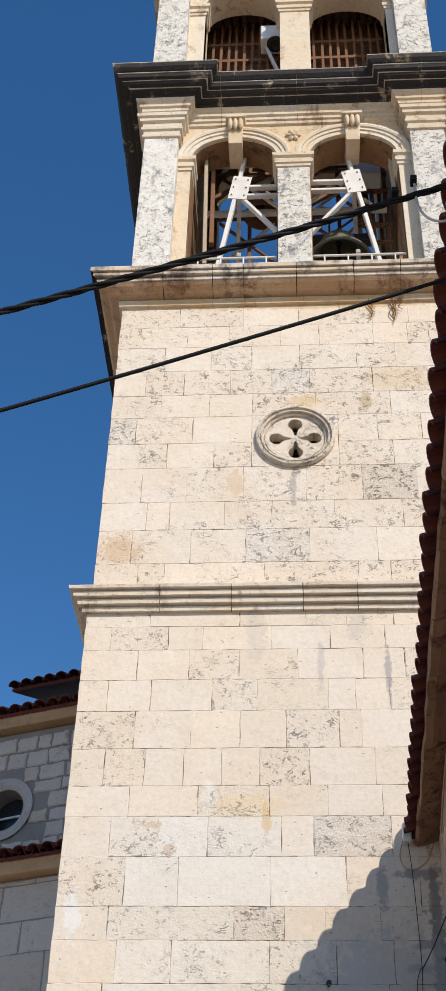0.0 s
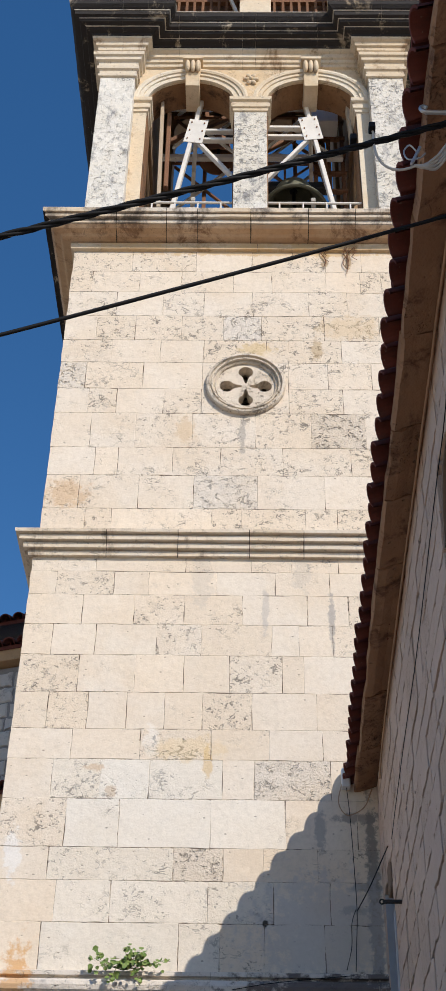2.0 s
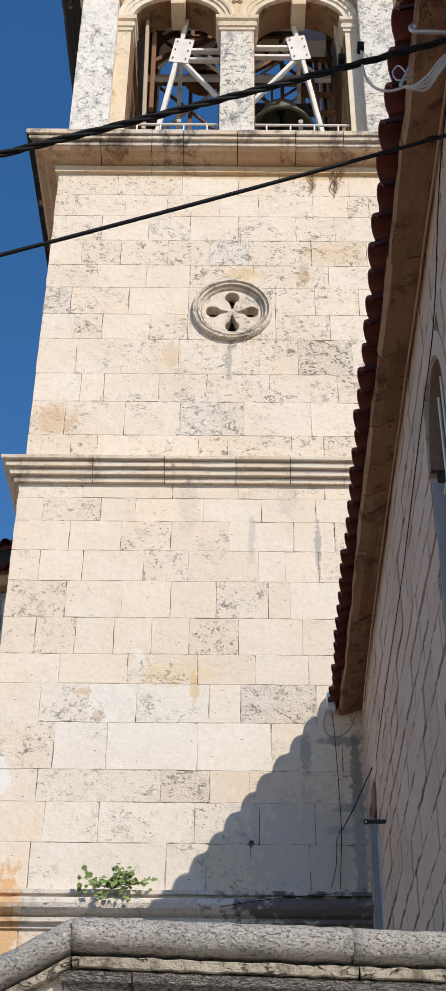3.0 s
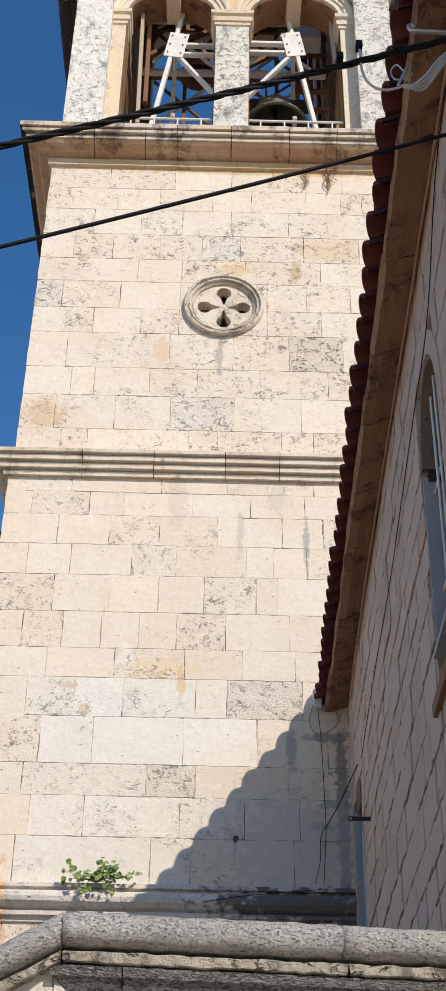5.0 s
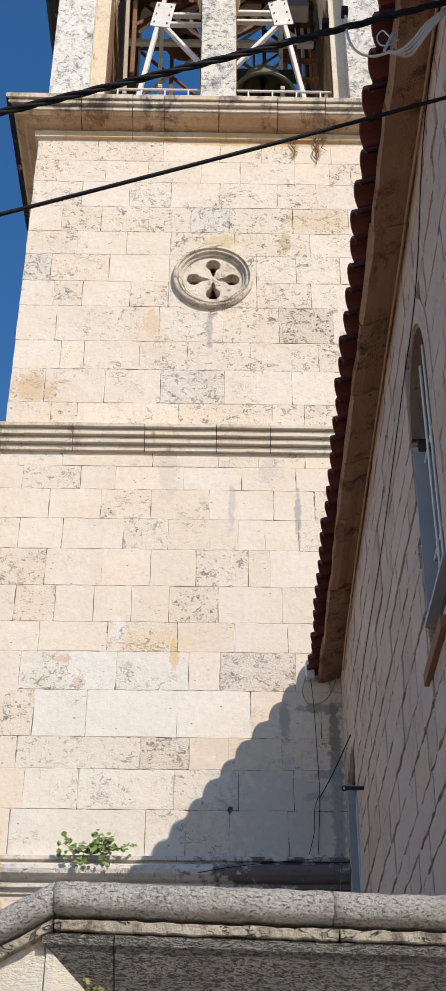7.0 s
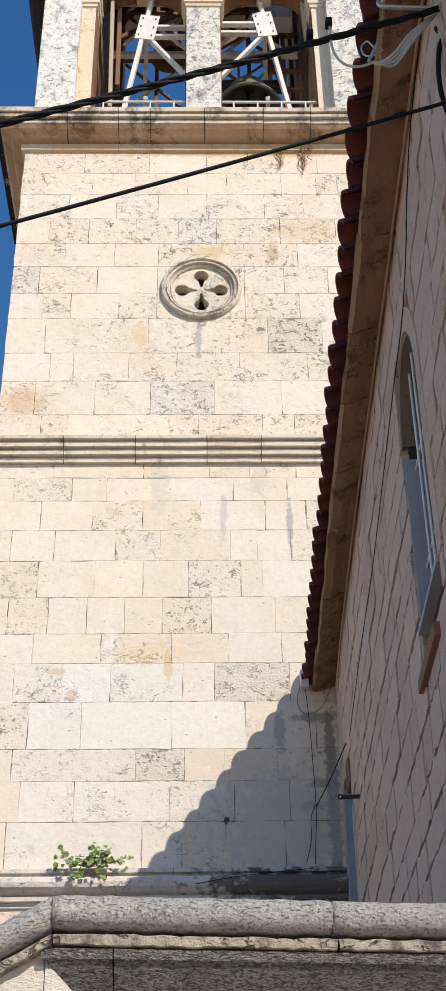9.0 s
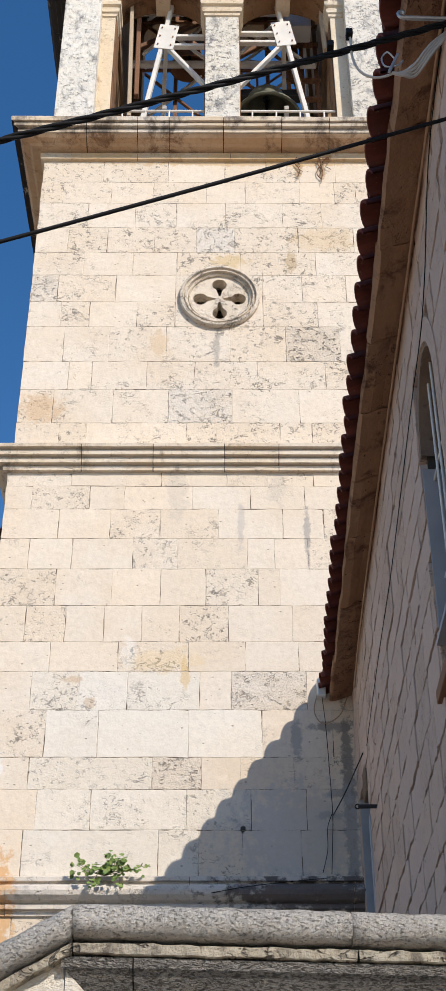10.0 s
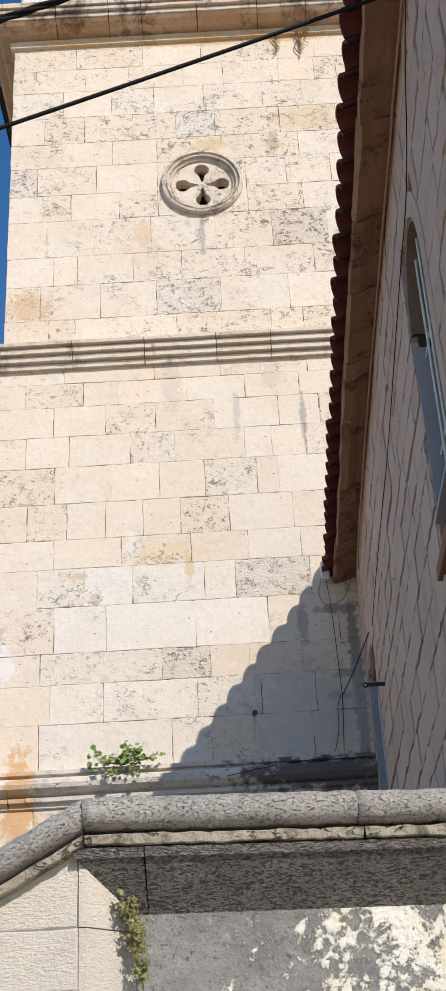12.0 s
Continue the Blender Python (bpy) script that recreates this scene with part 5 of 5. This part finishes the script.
def grey_house():
    h = thing("side_chapel", "grey rubble stone chapel with tiled eaves and round window", "church building")
    ocx, ocz = -1.93, 9.67
    w = part("chapel_wall", plate([rect_loop(-9.0, 0.6, 0.0, 10.83), circle_loop(ocx, ocz, 0.30, 32)], 0.5, GM), M_GREYJOINT, h, "grey mortar between rubble stones")
    part("round_surround", lathe(bmesh.new(), [(0.46, 0.02), (0.46, 0.035), (0.36, 0.035), (0.31, 0.0), (0.30, -0.3)], GM @ Matrix.Translation((ocx, 0, ocz)) @ Matrix.Rotation(math.pi / 2, 4, "X"), 40), M_GREYRING, w)
    g = part("round_pane", plate([circle_loop(ocx, ocz, 0.30, 32)], 0.01, GM @ Matrix.Translation((0, 0.3, 0))), M_GLASS, w, "dark round pane")
    part("glazing_bar", rod(bmesh.new(), GM @ Vector((ocx - 0.3, 0.25, ocz)), GM @ Vector((ocx + 0.3, 0.25, ocz + 0.02)), 0.015), M_STEEL, g)
    r = random.Random(5)
    z = 8.3
    while z < 10.75:
        z2 = min(10.80, z + r.uniform(0.17, 0.27))
        x = -4.2
        while x < 0.3:
            x2 = x + r.uniform(0.20, 0.44)
            if math.hypot(max(x - ocx, 0.0, ocx - x2), max(z - ocz, 0.0, ocz - z2)) > 0.40:
                stone_block("rubble_stone", x + 0.014, x2 - 0.014, z + 0.012, z2 - 0.012, GM, M_GREYBLOCK, w, r, 0.02, 0.04, 0.015, 0.014)
            x = x2
        z = z2
    eb = bmesh.new()
    add_box(eb, -9.0, 0.6, -0.16, 0.4, 10.86, 11.06, bevel=0.02)
    bmesh.ops.transform(eb, matrix=GM, verts=eb.verts)
    part("eave_band", eb, M_TANBAND, h, "brown stone eave band")
    roof1 = part("roof", plate([rect_loop(-9.0, 0.6, 0, 3.0)], 0.05, GM @ Matrix.Translation((0, -0.2, 11.07)) @ Matrix.Rotation(radians(-68), 4, "X")), M_TILE, h)
    eave_tiles(roof1, 22, 0.2, lambda d, w_, up: GM @ Vector((0.5 - d, -0.27 + w_ * 0.93, 11.02 + w_ * 0.37 + up)), 2)
    # upper lantern roof behind
    ub = bmesh.new()
    add_box(ub, -1.35, 1.4, 0.9, 2.5, 10.85, 11.97)
    bmesh.ops.transform(ub, matrix=GM, verts=ub.verts)
    part("upper_wall", ub, M_DARK, h, "dark shaded upper wall")
    roof2 = part("upper_roof", plate([rect_loop(-2.42, 1.4, 0, 2.2)], 0.05, GM @ Matrix.Translation((0, 0.55, 12.01)) @ Matrix.Rotation(radians(-68), 4, "X")), M_TILE, h)
    eave_tiles(roof2, 14, 0.2, lambda d, w_, up: GM @ Vector((0.35 - d, 0.5 + w_ * 0.93, 11.97 + w_ * 0.37 + up)), 2)
    # lower aisle with its own eave, standing forward
    la = part("aisle_wall", plate([rect_loop(-9.0, 0.3, 0.0, 8.35)], 0.7, GM @ Matrix.Translation((0, -0.55, 0))), M_GREYJOINT, h)
    z = 6.0
    while z < 8.3:
        z2 = min(8.34, z + r.uniform(0.36, 0.52))
        x = -4.0
        while x < 0.2:
            x2 = x + r.uniform(0.45, 0.95)
            stone_block("ashlar_stone", x + 0.007, x2 - 0.007, z + 0.006, z2 - 0.006, GM @ Matrix.Translation((0, -0.55, 0)), M_GREYBLOCK, la, r, 0.008, 0.04, 0.008, 0.006)
            x = x2
        z = z2
    eb = bmesh.new()
    add_box(eb, -9.0, 0.3, -0.72, 0.1, 8.36, 8.56, bevel=0.03)
    bmesh.ops.transform(eb, matrix=GM, verts=eb.verts)
    part("aisle_eave_band", eb, M_TANBAND, h, "brown stone eave band")
    roof3 = part("aisle_roof", plate([rect_loop(-9.0, 0.3, 0, 0.9)], 0.04, GM @ Matrix.Translation((0, -0.76, 8.57)) @ Matrix.Rotation(radians(-68), 4, "X")), M_TILE, h)
    eave_tiles(roof3, 20, 0.2, lambda d, w_, up: GM @ Vector((0.2 - d, -0.82 + w_ * 0.93, 8.54 + w_ * 0.37 + up)), 2)


grey_house()

# ---- cables and fittings ----
CY = 3.5


def on_plane(x6, z6):
    """A point of the cables' plane, from its place on a plane 6 m ahead."""
    return (x6 * CY / 6.0, CY, 1.6 + (z6 - 1.6) * CY / 6.0)


bundle = thing("power_cable", "twisted black aerial power cable crossing in front of the tower", "cable")
A0, A1 = Vector(on_plane(-2.00, 8.34)), Vector(on_plane(1.45, 9.72))
s = (A1 - A0) / (A1.x - A0.x)
line = [A0 + s * (x - A0.x) + Vector((0, 0, 0.010 * ((x + 0.2) ** 2 - 0.8))) for x in [-3.2 + 4.23 * i / 90 for i in range(91)]]
for k in range(3):
    part("strand", tube(bmesh.new(), line, 0.0082, 7, 17.0, 0.0085, k * math.tau / 3), M_RUBBER, bundle, smooth=True)
for x, z in ((0.551, 6.306), (0.467, 6.225)):
    part("cable_clamp", box(x - 0.014, x + 0.014, CY - 0.026, CY + 0.016, z - 0.012, z + 0.022, bevel=0.004), M_RUBBER, bundle)
thin = thing("thin_aerial_cable", "thin black aerial cable crossing in front of the tower", "cable")
B0, B1 = Vector(on_plane(-1.88, 7.40)), Vector(on_plane(1.36, 8.68))
s = (B1 - B0) / (B1.x - B0.x)
part("sheath", tube(bmesh.new(), [B0 + s * (x - B0.x) + Vector((0, 0, 0.007 * ((x + 0.2) ** 2 - 0.8))) for x in [-3.2 + 4.23 * i / 60 for i in range(61)]], 0.008, 8), M_RUBBER, thin, smooth=True)

hook = thing("cable_bracket", "galvanised hook bracket holding the cable at the eave", "bracket")
part("rod", rod(bmesh.new(), (0.79, CY, 6.432), (1.04, CY, 6.42), 0.011), M_ZINC, hook)
part("eye", tube(bmesh.new(), smooth_path([(0.80, CY, 6.432), (0.778, CY, 6.440), (0.772, CY, 6.462), (0.786, CY, 6.474), (0.80, CY, 6.462)], 5), 0.008, 8), M_ZINC, hook, smooth=True)
part("tension_clamp", beam(bmesh.new(), (0.70, CY - 0.02, 6.045), (0.745, CY - 0.02, 6.16), 0.014, 0.012), M_ZINC, hook)
part("clamp_wire", tube(bmesh.new(), smooth_path([(0.73, CY - 0.02, 6.13), (0.70, CY - 0.03, 6.16), (0.675, CY - 0.02, 6.13), (0.69, CY - 0.02, 6.08), (0.74, CY - 0.02, 6.09), (0.765, CY - 0.02, 6.12)], 6), 0.004, 6), M_ZINC, hook, smooth=True)
for k in range(4):
    w = thing("service_cable", "pale grey service cable running to the nave wall", "cable", group="service cables")
    part("sheath", tube(bmesh.new(), smooth_path([(0.715, CY - 0.01, 6.052), (0.76, CY, 6.068 - 0.006 * k), (0.82, CY + 0.01 * k, 6.13 - 0.014 * k), (0.90, CY + 0.01, 6.27 - 0.02 * k), (1.03, CY + 0.05, 6.45)], 8), 0.0068, 7), M_GREYCABLE, w, smooth=True)
loop = thing("service_cable", "grey cable hanging in a loop from the power line", "cable", group="service cables")
part("sheath", tube(bmesh.new(), smooth_path([(0.725, CY - 0.01, 6.055), (0.69, CY, 6.045), (0.645, CY, 6.035), (0.60, CY, 6.055), (0.568, CY, 6.11), (0.555, CY, 6.19), (0.556, CY, 6.27), (0.552, CY, 6.31)], 8), 0.0058, 7), M_GREYCABLE, loop, smooth=True)


coil = thing("hanging_cable_loop", "thick black cable hanging in a loop beside the nave wall", "cable")
part("sheath", tube(bmesh.new(), smooth_path([(1.035, 3.60, 6.42), (1.045, 3.56, 6.31), (1.022, 3.55, 6.225), (1.003, 3.55, 6.081), (0.999, 3.55, 5.941), (1.012, 3.56, 5.844), (1.03, 3.58, 5.80)], 8), 0.011, 8), M_RUBBER, coil, smooth=True)


def wall_cable(name, label, pts, r, mat, out=0.012):
    c = thing(name, label, "cable")
    part("sheath", tube(bmesh.new(), smooth_path([nv(d, out + r, z) for d, z in pts], 6), r, 6), mat, c, smooth=True)
    return c


wall_cable("wall_cable", "black cable clipped loosely along the nave wall", ((7.8, 6.70), (6.67, 6.66), (6.09, 6.28), (5.77, 6.15), (5.25, 6.10), (4.42, 5.99), (3.67, 5.90), (2.77, 5.865), (1.84, 5.80), (1.25, 5.74)), 0.0030, M_RUBBER)
wall_cable("eave_cable", "tan cable clipped under the stone eave", ((8.2, 6.730), (6.55, 6.720), (5.97, 6.735), (5.64, 6.715), (5.0, 6.730), (4.33, 6.725), (3.74, 6.735), (2.74, 6.730), (2.1, 6.710), (1.15, 6.660), (0.6, 6.560)), 0.008, M_TANCABLE, 0.016)
jb = thing("junction_box", "small white plastic cable box at the end of the eave", "junction box")
part("housing", box(0.92, 1.0, 10.90, 10.985, 6.72, 6.90, bevel=0.01), M_PLASTIC, jb)


def tower_cable(label, pts, r, mat):
    c = thing("drop_cable", label, "cable", group="tower cables")
    part("sheath", tube(bmesh.new(), smooth_path(pts, 6), r, 6), mat, c, smooth=True)


tower_cable("thin dark cable dropping down the tower wall", [(0.96, 10.93, 6.75), (0.985, 10.96, 6.456), (1.002, 10.965, 5.96), (1.008, 10.965, 5.6), (0.99, 10.96, 5.3), (0.972, 10.92, 5.08)], 0.0032, M_RUBBER)
tower_cable("thin dark cable dropping down the tower wall", [(1.0, 10.965, 5.62), (0.96, 10.97, 5.5), (0.95, 10.97, 5.3), (0.90, 10.95, 5.10)], 0.003, M_RUBBER)
tower_cable("loose grey cable looped below the eave", [(0.93, 10.92, 6.78), (0.887, 10.95, 6.59), (0.963, 10.96, 6.47), (1.115, 10.95, 6.543), (1.19, 10.9, 6.70)], 0.005, M_TANCABLE)
tower_cable("dark cable slung from the nave wall to the tower", [(1.15, 9.656, 5.64), (1.07, 10.4, 5.60), (1.008, 10.955, 5.60)], 0.005, M_RUBBER)
tower_cable("thin dark wire lying along the base moulding", [(0.95, 10.83, 5.02), (0.6, 10.84, 4.99), (0.25, 10.84, 4.95), (-0.05, 10.85, 4.90)], 0.003, M_RUBBER)

iron = thing("iron_bracket", "black iron bracket sticking out of the nave wall", "bracket")
part("arm", beam(bmesh.new(), nv(1.62, -0.02, 5.10), nv(1.62, 0.145, 5.10), 0.035, 0.022), M_IRON, iron)
ring = bmesh.new()
tube(ring, [Vector(nv(1.62, 0.15 + 0.017 * math.cos(a), 5.10 + 0.017 * math.sin(a))) for a in [k * math.tau / 12 for k in range(13)]], 0.006, 6)
part("eyelet", ring, M_IRON, iron)
strip = thing("rusty_strip", "rusty iron strip fixed to the nave wall below the window", "iron strip")
bm = bmesh.new()
add_box(bm, 5.17, 5.80, -0.035, 0.0, 4.29, 4.36, bevel=0.006)
bmesh.ops.transform(bm, matrix=NM, verts=bm.verts)
part("bar", bm, M_RUST, strip)

# ---- plants ----
rng = random.Random(9)
caper = thing("caper_plant", "small green leafy plant growing from the base moulding", "plant")
tips, stems = [], bmesh.new()
for k in range(34):
    x = rng.uniform(-1.20, -0.74)
    tip = Vector((x, rng.uniform(10.76, 10.86), 5.07 + rng.uniform(0.0, 0.085) + 0.025 * math.cos(9 * x)))
    if k % 7 == 5:
        tip = Vector((rng.choice((-1.02, -0.86, -0.83)) + rng.uniform(-0.02, 0.02), 10.80, rng.uniform(4.94, 5.06)))
    if k % 11 == 6:
        tip = Vector((rng.uniform(-0.72, -0.60), 10.82, 5.10 + rng.uniform(0, 0.02)))
    if k in (3, 17):
        tip = Vector((-0.93 + 0.04 * (k - 3) / 14, 10.80, 5.20))
    tube(stems, smooth_path([(-0.95, 10.9, 5.06), ((tip.x - 0.95) / 2, 10.85, 5.08), tip], 4), 0.002, 5)
    tips.append(tip)
part("stems", stems, M_STEM, caper)
part("leaves", leaf_cluster(bmesh.new(), rng, None, tips, 0.023, 5), M_LEAF, caper)
roots = thing("dry_roots", "dry brown plant roots hanging below the cornice", "plant")
for k, (x, drop) in enumerate(((0.98, 0.30), (1.02, 0.22), (1.24, 0.36), (1.28, 0.44), (1.31, 0.30), (1.36, 0.18), (1.26, 0.25))):
    pts = [(x + rng.uniform(0, 0.05), 10.94, 13.95)]
    for q in range(1, 5):
        pts.append((x + rng.uniform(-0.035, 0.035), 10.972 + rng.uniform(-0.006, 0.004), 13.95 - drop * q / 4))
    part("root", tube(bmesh.new(), smooth_path(pts, 5), 0.004 if k % 2 else 0.006, 5), M_WOOD, roots)
wort = thing("wall_wort", "yellow-green wall plant growing in the parapet joint", "plant")
tips, stems = [], bmesh.new()
for k in range(64):
    z = rng.uniform(2.08, 2.27)
    mid = -0.255 + 0.40 * max(0.0, 2.25 - z) * (1 if z > 2.19 else 0.6)
    tip = Vector((mid + rng.uniform(-0.012, 0.026), rng.uniform(3.02, 3.065), z))
    tube(stems, smooth_path([(mid, 3.085, z - 0.02), tip.lerp(Vector((mid, 3.085, z)), 0.5), tip], 3), 0.001, 4)
    tips.append(tip)
part("stems", stems, M_MOSS, wort)
part("leaves", leaf_cluster(bmesh.new(), rng, None, tips, 0.0036, 20), M_MOSS, wort)

# ---- stones of the walls ----
rng = random.Random(2)
UPPER_Z = (13.96, 13.56, 13.20, 12.79, 12.39, 12.03, 11.62, 11.25, 10.75, 10.36, 9.91, 9.55)
UPPER = (
    (-1.38, -0.59, 0.1, 0.6, 1.0, 1.44), (-1.85, -1.27, -0.76, -0.13, 0.34, 0.99, 1.41, 1.67), (-1.53, -0.97, -0.48, 0.1, 0.78, 1.24),
    (-1.74, -1.28, -0.73, -0.24, 0.21, 0.95, 1.6), (-1.54, -0.97, -0.46, 0.27, 0.52, 1.14, 1.75), (-1.81, -1.15, -0.47, 0.52, 0.97, 1.47),
    (-1.75, -1.43, -0.9, -0.47, 0.52, 1.13, 1.7), (-1.69, -1.19, -0.56, 0.14, 0.76, 1.36, 1.6), (-1.61, -1.36, -0.76, -0.24, 0.44, 1.18),
    (-1.75, -1.11, -0.52, 0.16, 0.88, 1.5), (-1.66, -1.38, -0.32, -0.01, 0.66, 1.0, 1.6))
LOWER_Z = (9.32, 9.10, 8.82, 8.47, 8.12, 7.71, 7.32, 7.01, 6.62, 6.16, 5.86, 5.49, 5.07)
LOWER = (
    (-1.49, -0.57, 0.1, 0.51, 0.99, 1.6), (-1.88, -1.29, -0.94, -0.25, 0.34, 0.89, 1.5), (-1.59, -1.07, -0.57, 0.01, 0.66, 1.07),
    (-1.86, -1.43, -0.83, -0.39, 0.3, 0.57, 0.9, 1.5), (-1.57, -1.02, -0.55, -0.11, 0.4, 0.61, 1.2), (-1.83, -1.45, -1.08, -0.72, -0.36, 0.11, 0.72, 1.3),
    (-1.57, -0.93, -0.27, 0.27, 0.77, 1.4), (-1.72, -1.28, -0.83, -0.16, 0.13, 0.83, 1.4), (-1.56, -1.08, -0.26, 0.41, 1.05), (-1.68, -0.58, -0.14, 0.21, 0.69, 1.3),
    (-1.59, -1.11, -0.27, 0.3, 0.79, 1.3), (-1.68, -0.51, -0.16, 0.22, 0.73, 1.3))
AT_FACE = Matrix.Translation((0, FACE, 0))
PITS = {("u", 7, 5), ("l", 7, 5), ("u", 9, 3), ("u", 5, 0), ("l", 9, 2), ("u", 3, 4)}
for tag, zs, rows in (("u", UPPER_Z, UPPER), ("l", LOWER_Z, LOWER)):
    for i, joints in enumerate(rows):
        left = TX0 + (0.035 if tag == "u" else 0.0)
        cuts = (left, *joints, TX1 - (0.035 if tag == "u" else 0.0))
        for k in range(len(cuts) - 1):
            if tag == "u" and i in (5, 6) and cuts[k] == (-0.47):
                continue
            g0 = 0.0 if k == 0 else rng.uniform(0.0005, 0.0038)
            stone_block("ashlar_block", cuts[k] + g0, cuts[k + 1] - rng.uniform(0.0005, 0.0038), zs[i + 1] + rng.uniform(0.0004, 0.003), zs[i] - rng.uniform(0.0004, 0.003),
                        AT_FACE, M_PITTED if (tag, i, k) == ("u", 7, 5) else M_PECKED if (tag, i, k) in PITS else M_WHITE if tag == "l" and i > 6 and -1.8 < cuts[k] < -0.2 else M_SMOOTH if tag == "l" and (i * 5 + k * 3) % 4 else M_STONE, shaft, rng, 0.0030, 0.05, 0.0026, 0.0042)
# square slab that carries the round window
part("window_slab", plate([rect_loop(-0.465, 0.515, 11.253, 12.027), circle_loop(*OC, 0.36)], 0.05, Matrix.Translation((0, FACE - 0.004, 0))), M_STONE, shaft)
for z0, z1, xs in ((4.30, 4.755, (TX0, -1.72, -1.0, -0.2, 0.55, 1.3)), (3.8, 4.295, (TX0, -1.3, -0.5, 0.2, 1.0))):
    for xa, xb in zip(xs, xs[1:]):
        stone_block("ashlar_block", xa + 0.003, xb - 0.003, z0, z1, AT_FACE, M_STONE, shaft, rng)

# stones of the nave wall
rng = random.Random(17)
z = 2.2
while z < NTOP - 0.1:
    z2 = min(NTOP - 0.02, z + rng.uniform(0.17, 0.27))
    d = -rng.uniform(0.0, 0.3)
    while d < NLEN:
        e = d + rng.uniform(0.28, 0.66)
        x0, x1 = max(0.0, d), min(NLEN, e)
        spans = [(x0, x1)]
        for w0, w1, wz0, wz1 in ((WIN1[0], WIN1[1], WIN1[2], 6.1), (WIN2[0], WIN2[1], WIN2[2], WIN2[3])):
            if z2 > wz0 + 0.05 and z < wz1 - 0.05:
                spans = [p for a, b in spans for p in ((a, min(b, w0)), (max(a, w1), b)) if p[1] - p[0] > 0.05]
        for a, b in spans:
            stone_block("nave_stone", a + rng.uniform(0.008, 0.02), b - rng.uniform(0.008, 0.02), z + rng.uniform(0.005, 0.012), z2 - rng.uniform(0.005, 0.012), NM, M_NAVE, nave_wall, rng, 0.008, 0.06, 0.003, 0.014)
        d = e
    z = z2
